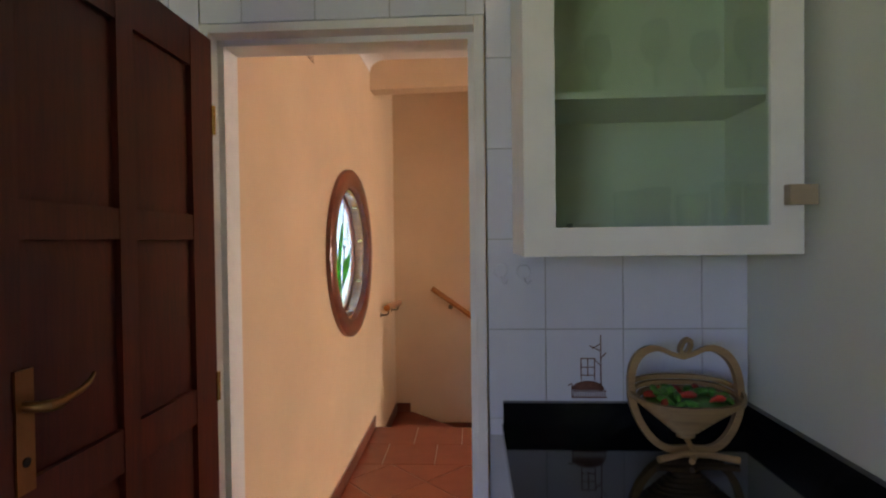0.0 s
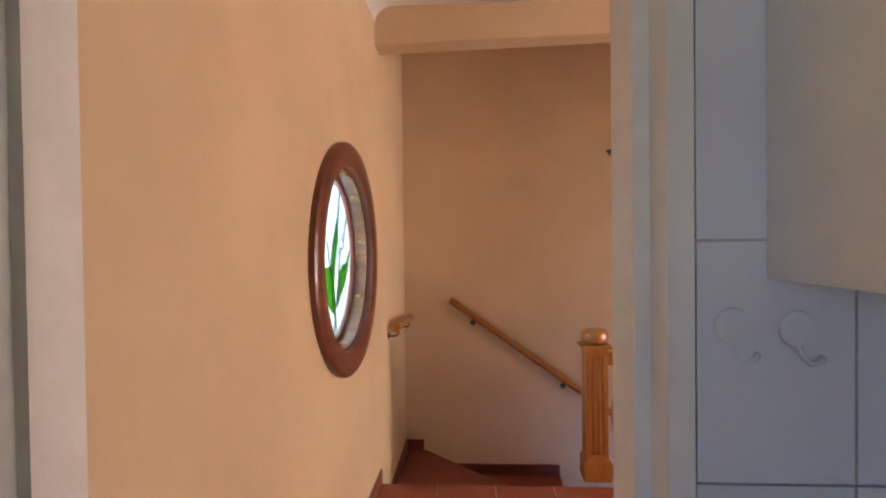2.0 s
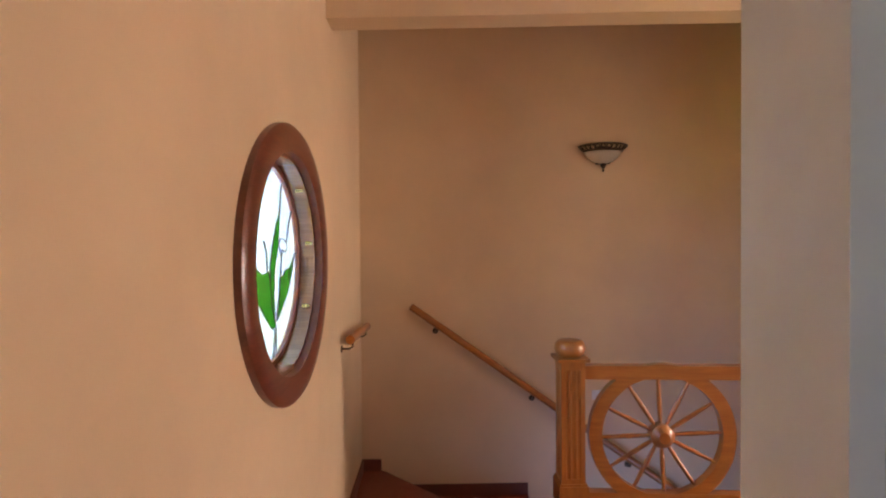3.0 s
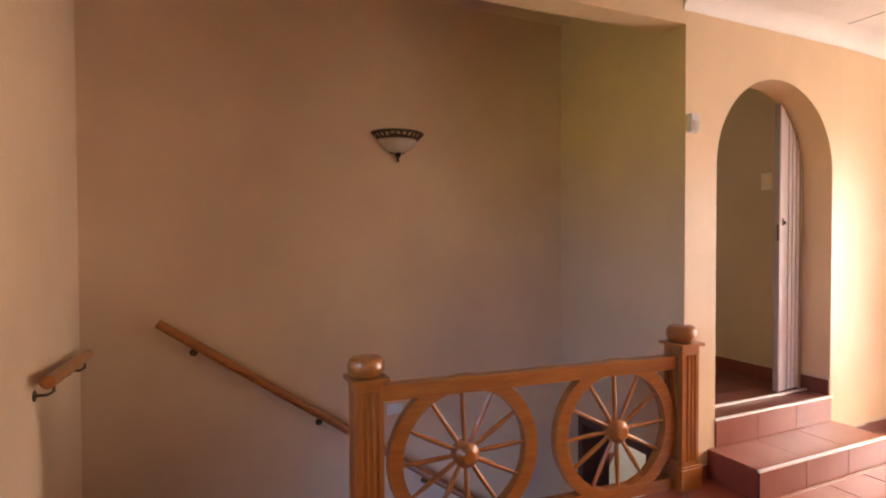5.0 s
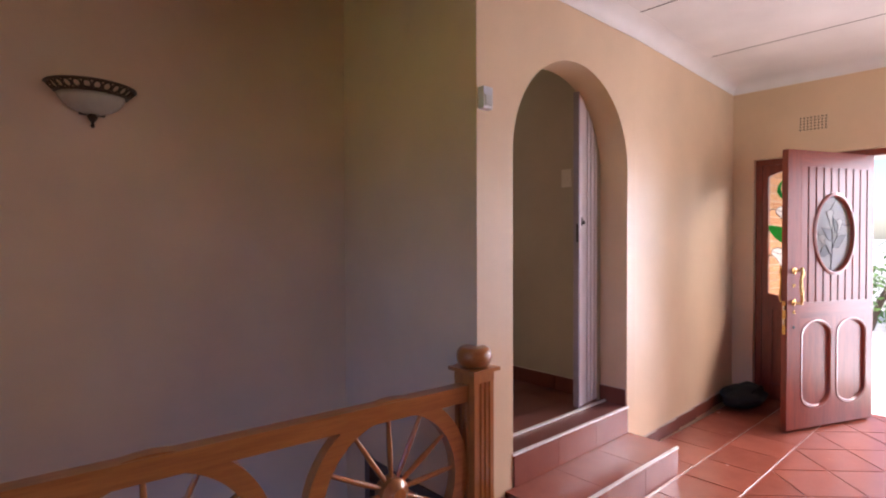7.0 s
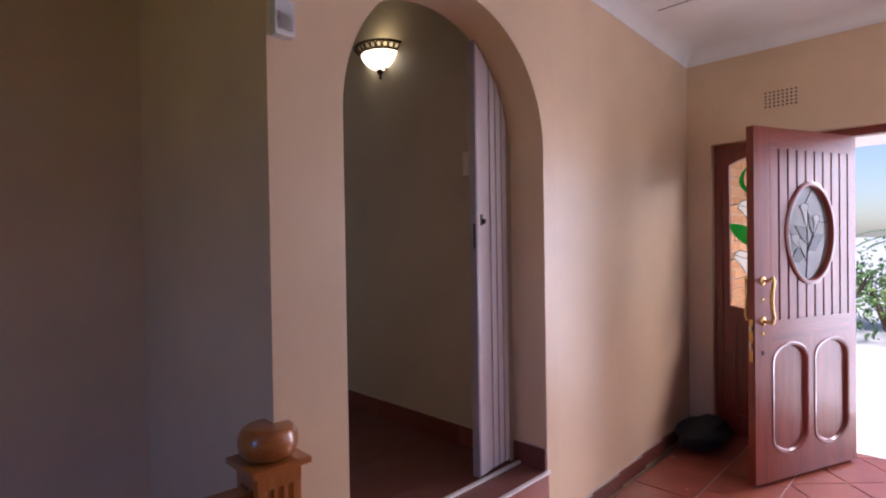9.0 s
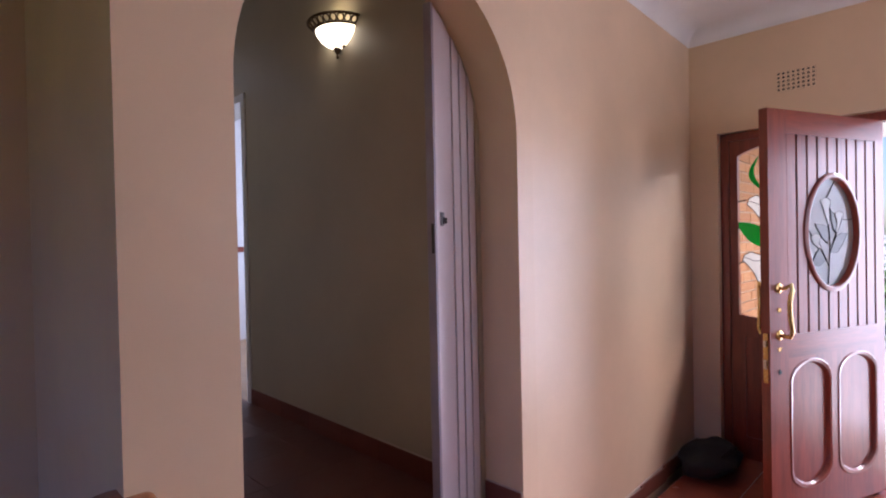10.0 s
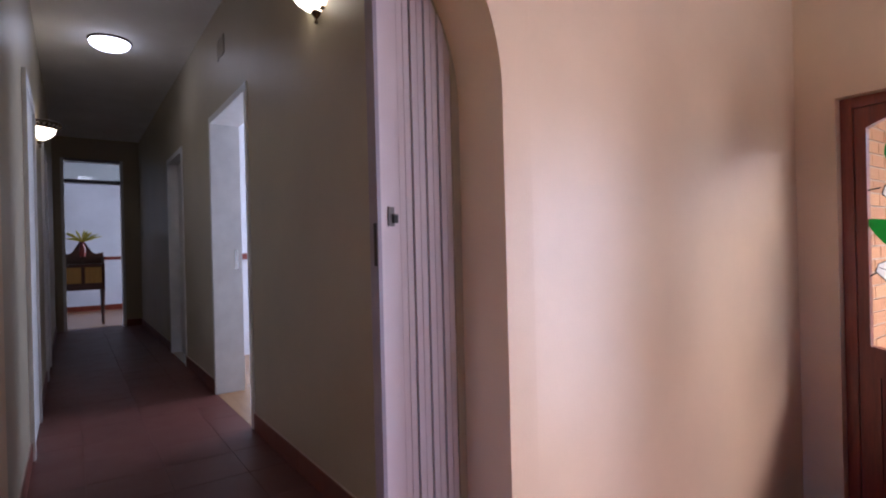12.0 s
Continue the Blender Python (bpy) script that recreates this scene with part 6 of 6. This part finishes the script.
for x0, x1 in ((sx0, sx0 + 0.008), (sx1 - 0.008, sx1)):
    bm = bmesh.new()
    box(bm, x0, x1, sy + 0.01, ARCH - 0.002, 0.003, 0.158)
    bevel(bm, 0.002, 1)
    part("step_tile", bm, TERRACOTTA, sp_, smooth=False)

# ---------------------------------------------------------------- tiles


def clip_poly(pts, x0, x1, y0, y1):
    """Cuts a convex outline to a rectangle."""
    for ax, lim, sign in ((0, x0, 1), (0, x1, -1), (1, y0, 1), (1, y1, -1)):
        out = []
        for i, p in enumerate(pts):
            q = pts[(i + 1) % len(pts)]
            ip, iq = (p[ax] - lim) * sign >= 0, (q[ax] - lim) * sign >= 0
            if ip:
                out.append(p)
            if ip != iq:
                f = (lim - p[ax]) / (q[ax] - p[ax])
                out.append((p[0] + (q[0] - p[0]) * f, p[1] + (q[1] - p[1]) * f))
        pts = out
        if len(pts) < 3:
            return []
    return pts


def area_of(pts):
    return abs(sum(p[0] * q[1] - q[0] * p[1] for p, q in zip(pts, pts[1:] + pts[:1]))) / 2


tile_cache = {}


def floor_tile(parent, pts, z, mat, rg, t=0.006, tilt=0.0015, edge=0.003):
    """One tile with a chamfered edge; alike outlines share a mesh."""
    c = (sum(p[0] for p in pts) / len(pts), sum(p[1] for p in pts) / len(pts))
    key = (mat.name, tuple((round(p[0] - c[0], 3), round(p[1] - c[1], 3)) for p in pts))
    if key not in tile_cache:
        bm = bmesh.new()
        low = [bm.verts.new((p[0] - c[0], p[1] - c[1], -t)) for p in pts]
        mid_ = [bm.verts.new((p[0] - c[0], p[1] - c[1], -0.0015)) for p in pts]
        top_ = []
        for p in pts:
            d = Vector((p[0] - c[0], p[1] - c[1]))
            top_.append(bm.verts.new((*(d - d.normalized() * min(edge, d.length * 0.3)), 0)))
        k = len(pts)
        for i in range(k):
            j = (i + 1) % k
            bm.faces.new((low[i], low[j], mid_[j], mid_[i]))
            bm.faces.new((mid_[i], mid_[j], top_[j], top_[i]))
        bm.faces.new(top_)
        tile_cache[key] = mesh_of("tile", bm, mat)
    ob = new("tile", tile_cache[key])
    ob.parent = parent
    ob.matrix_basis = Matrix.Translation((c[0], c[1], z + rg.uniform(-0.0006, 0.0006))) @ Euler((rg.uniform(-1, 1) * tilt, rg.uniform(-1, 1) * tilt, 0)).to_matrix().to_4x4()


rg = random.Random(11)
T, G = 0.332, 0.003
hall = FLOORS["hall"]
# two straight rows along the arch wall, then a diagonal field
row_y = [ARCH - 0.002, ARCH - T, ARCH - 2 * T]
for r in range(2):
    y1, y0 = row_y[r], row_y[r + 1]
    x = LEFT + 0.002 + (0.0 if r % 2 == 0 else -T / 2)
    while x < EAST + 0.05:
        pts = clip_poly([(x + G, y0 + G), (x + T - G, y0 + G), (x + T - G, y1 - G), (x + G, y1 - G)], LEFT + 0.004, EAST + 0.22, y0, y1)
        if len(pts) > 2 and area_of(pts) > 0.002:
            floor_tile(hall, pts, 0.0, TERRACOTTA, rg)
        x += T
D = T * math.sqrt(2)
yb = row_y[2]
n = 0
for i in range(-4, 18):
    for j in range(0, 16):
        cx = LEFT + i * D + (D / 2 if j % 2 else 0)
        cy = yb - j * D / 2
        h = D / 2 - G * 1.4
        pts = clip_poly([(cx - h, cy), (cx, cy - h), (cx + h, cy), (cx, cy + h)], LEFT + 0.004, EAST + 0.22, KIT0 - 0.09, yb - G)
        if len(pts) > 2 and area_of(pts) > 0.002:
            floor_tile(hall, pts, 0.0, TERRACOTTA, rg)
cor, K = FLOORS["corridor"], 0.0006
y = ARCH + 0.006
while y < FAR + 0.1:
    x = COR0 - 0.10
    while x < COR1:
        pts = clip_poly([(x + K, y + K), (x + T - K, y + K), (x + T - K, y + T - K), (x + K, y + T - K)], (AX0 if y < ARCH + AW else COR0) + 0.003, (AX1 if y < ARCH + AW - 0.1 else COR1) - 0.003, ARCH + 0.004, FAR + 0.19)
        if len(pts) > 2 and area_of(pts) > 0.002:
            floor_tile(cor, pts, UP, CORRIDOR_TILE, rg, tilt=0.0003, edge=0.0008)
        x += T
    y += T


# skirting tiles along a wall
def skirting(name, label, a, b, n, z, h=0.082, t=0.010, length=0.332, mat=None):
    s = thing(name, label, "skirting", kind="structure")
    a, b, n = Vector((*a, 0)), Vector((*b, 0)), Vector((*n, 0))
    L = (b - a).length
    d = (b - a) / L
    bm = bmesh.new()
    q = [a + n * 0.0005, b + n * 0.0005, b + n * (t - 0.004), a + n * (t - 0.004)]
    prism(bm, [(p.x, p.y) for p in q], z, z + h + 0.004, "z")
    part("mortar", bm, NOSING, s, "pale mortar line", False)
    u = 0.0
    meshes = {}
    while u < L - 0.01:
        w = round(min(length, L - u), 4)
        if w not in meshes:
            bm = bmesh.new()
            box(bm, 0.0015, w - 0.0015, 0, 0.006, 0, h)
            bevel(bm, 0.002, 1)
            meshes[w] = mesh_of("skirting_tile", bm, SKIRT_TILE)
        m = Matrix.Translation(a + d * u + n * (t - 0.0045) + Vector((0, 0, z))) @ Matrix((( d.x, n.x, 0, 0), (d.y, n.y, 0, 0), (0, 0, 1, 0), (0, 0, 0, 1)))
        piece("skirting_tile", meshes[w], s, None, m)
        u += length
    return s


SKL = "terracotta tile skirting along the wall"
skirting("baseboard_west", SKL, (LEFT, KIT1 + 0.01), (LEFT, ARCH), (1, 0), 0.001)
skirting("baseboard_pier", SKL, (WELL + 0.02, ARCH), (sx0 - 0.002, ARCH), (0, -1), 0.001)
skirting("baseboard_arch_wall", SKL, (sx1 + 0.002, ARCH), (4.06, ARCH), (0, -1), 0.001)
skirting("baseboard_north", SKL, (4.06, ARCH), (EAST, arch_y(EAST)), (-SLANT, -1), 0.001)
skirting("baseboard_east", SKL, (EAST, arch_y(EAST) - 0.012), (EAST, DY1 + 0.002), (-1, 0), 0.001)
skirting("baseboard_south", SKL, (KR + 0.06, KIT1), (EAST, KIT1), (0, 1), 0.001)
skirting("baseboard_reveal", SKL, (AX1, ARCH + 0.004), (AX1, ARCH + AW - 0.004), (-1, 0), UP + 0.001, 0.10)
skirting("baseboard_corridor", SKL, (COR1, ARCH + AW + 0.004), (COR1, D2A - 0.002), (-1, 0), UP + 0.001, 0.10)
skirting("baseboard_corridor_middle", SKL, (COR1, D2B + 0.002), (COR1, D3A - 0.002), (-1, 0), UP + 0.001, 0.10)
skirting("baseboard_corridor_end", SKL, (COR1, D3B + 0.002), (COR1, FAR), (-1, 0), UP + 0.001, 0.10)
for nm, a, b in (("baseboard_corridor_west", 6.745, BACK + 0.3), ("baseboard_corridor_west_middle", 8.945, 7.625), ("baseboard_corridor_west_end", FAR, 9.805)):
    skirting(nm, SKL, (COR0, a), (COR0, b), (1, 0), UP + 0.001, 0.10)
skirting("baseboard_end", SKL, (FX1 + 0.002, FAR), (COR1 - 0.011, FAR), (0, -1), UP + 0.001, 0.10)

# glazed tiles on the kitchen wall
TW, TH, TY = 0.211, 0.250, KIT0
kt = thing("wall_tiles", "pale glazed kitchen wall tiles with grey joints", "wall tiles", kind="structure")
bm = bmesh.new()
box(bm, KR + 0.030, KRW - 0.001, TY - 0.004, TY - 0.0005, 0.0, 2.74)
box(bm, -2.39, KL - 0.030, TY - 0.004, TY - 0.0005, 0.0, 2.74)
box(bm, KL - 0.029, KR + 0.029, TY - 0.004, TY - 0.0005, KH + 0.030, 2.74)
part("grout_bed", bm, WALL_GROUT, kt, smooth=False)
cache = {}


def wall_tile(x0, x1, z0, z1, regions):
    for a, b, c, d in regions:
        p0, p1, q0, q1 = max(x0, a), min(x1, b), max(z0, c), min(z1, d)
        if p1 - p0 < 0.012 or q1 - q0 < 0.012:
            continue
        w, h = round(p1 - p0 - 0.003, 4), round(q1 - q0 - 0.003, 4)
        if (w, h) not in cache:
            bm = bmesh.new()
            box(bm, 0, w, -0.006, 0, 0, h)
            bevel(bm, 0.0018, 1)
            cache[(w, h)] = mesh_of("wall_tile", bm, GLAZED)
        piece("wall_tile", cache[(w, h)], kt, None, Matrix.Translation((p0 + 0.0015, TY - 0.0042, q0 + 0.0015)) @ Euler((rg.uniform(-1, 1) * 0.002, 0, rg.uniform(-1, 1) * 0.002)).to_matrix().to_4x4())


REG = [(KR + 0.031, KRW - 0.002, 0.86, 2.74), (-1.6, KL - 0.031, 1.9, 2.74), (KL - 0.029, KR + 0.029, KH + 0.031, 2.74)]
for i in range(-10, 5):
    for j in range(0, 9):
        x0 = 0.484 + i * TW
        z0 = 1.156 + (j - 2) * TH
        wall_tile(x0, x0 + TW, z0, z0 + TH, REG)

# brown line drawing on one tile: pots, a window and a twig, as flat shapes
dc = thing("tile_picture", "small brown line drawing printed on a glazed tile", "picture")
INK = plain("brown_ink", (0.16, 0.06, 0.04), 0.5, vary=0.3, scale=80, relief=0)
px, pz, py = 0.598, 0.965, TY - 0.0112


def ink(b):
    bm = bmesh.new()
    box(bm, px + b[0], px + b[1], py - 0.0003, py, pz + b[2], pz + b[3])
    part("ink_line", bm, INK, dc, smooth=False)


for b in ((-0.045, 0.052, 0.0, 0.004), (-0.04, 0.05, 0.018, 0.021), (-0.02, 0.02, 0.062, 0.065), (-0.02, 0.02, 0.108, 0.111), (-0.02, -0.017, 0.05, 0.111), (0.017, 0.02, 0.05, 0.111), (-0.0015, 0.0015, 0.06, 0.11), (-0.02, 0.02, 0.084, 0.0865), (0.034, 0.037, 0.02, 0.175), (-0.045, -0.042, 0.0, 0.04)):
    ink(b)
for i in range(14):
    ink((-0.04 + 0.0065 * i, -0.0375 + 0.0065 * i, 0.003, 0.019))
bm = bmesh.new()
prism(bm, [(px + 0.045 * math.cos(math.pi * i / 14), pz + 0.022 + 0.026 * math.sin(math.pi * i / 14)) for i in range(15)], py - 0.0003, py)
part("ink_mound", bm, INK, dc, smooth=False)
for a, b in (((0.035, 0.13), (0.005, 0.145)), ((0.035, 0.15), (0.012, 0.137)), ((0.035, 0.11), (0.05, 0.125)), ((0.035, 0.09), (0.02, 0.105)), ((-0.043, 0.04), (-0.055, 0.035))):
    bm = bmesh.new()
    tube(bm, [(px + a[0], py, pz + a[1]), (px + b[0], py, pz + b[1])], 0.0014, 6)
    part("ink_twig", bm, INK, dc)

# brick wall of the porch
bw_ = thing("brick_wall", "orange-brown face brick wall beside the porch", "wall", (0, 0, 0))
BY = 4.36
bm = bmesh.new()
box(bm, EAST + 0.232, 8.6, BY + 0.006, BY + 0.2, -0.07, 2.75)
part("mortar", bm, plain("mortar", (0.46, 0.40, 0.33), 0.9, vary=0.15), bw_, smooth=False)
BRICK = tile_mat("face_brick", ((0.36, 0.15, 0.06), (0.50, 0.25, 0.11), (0.30, 0.12, 0.05)), 0.8, 14.0, 1.0)
bmeshes = {}
for r in range(33):
    z = -0.07 + r * 0.085
    x = EAST + 0.234 - (0.116 if r % 2 else 0)
    while x < 8.58:
        a, b = max(x, EAST + 0.234), min(x + 0.222, 8.6)
        w = round(b - a, 4)
        if w > 0.03:
            if w not in bmeshes:
                bm = bmesh.new()
                box(bm, 0, w, -0.012, 0.0, 0, 0.074)
                bevel(bm, 0.003, 1)
                bmeshes[w] = mesh_of("brick", bm, BRICK)
            piece("brick", bmeshes[w], bw_, None, Matrix.Translation((a, BY + 0.006 + rg.uniform(0, 0.003), z)))
        x += 0.232
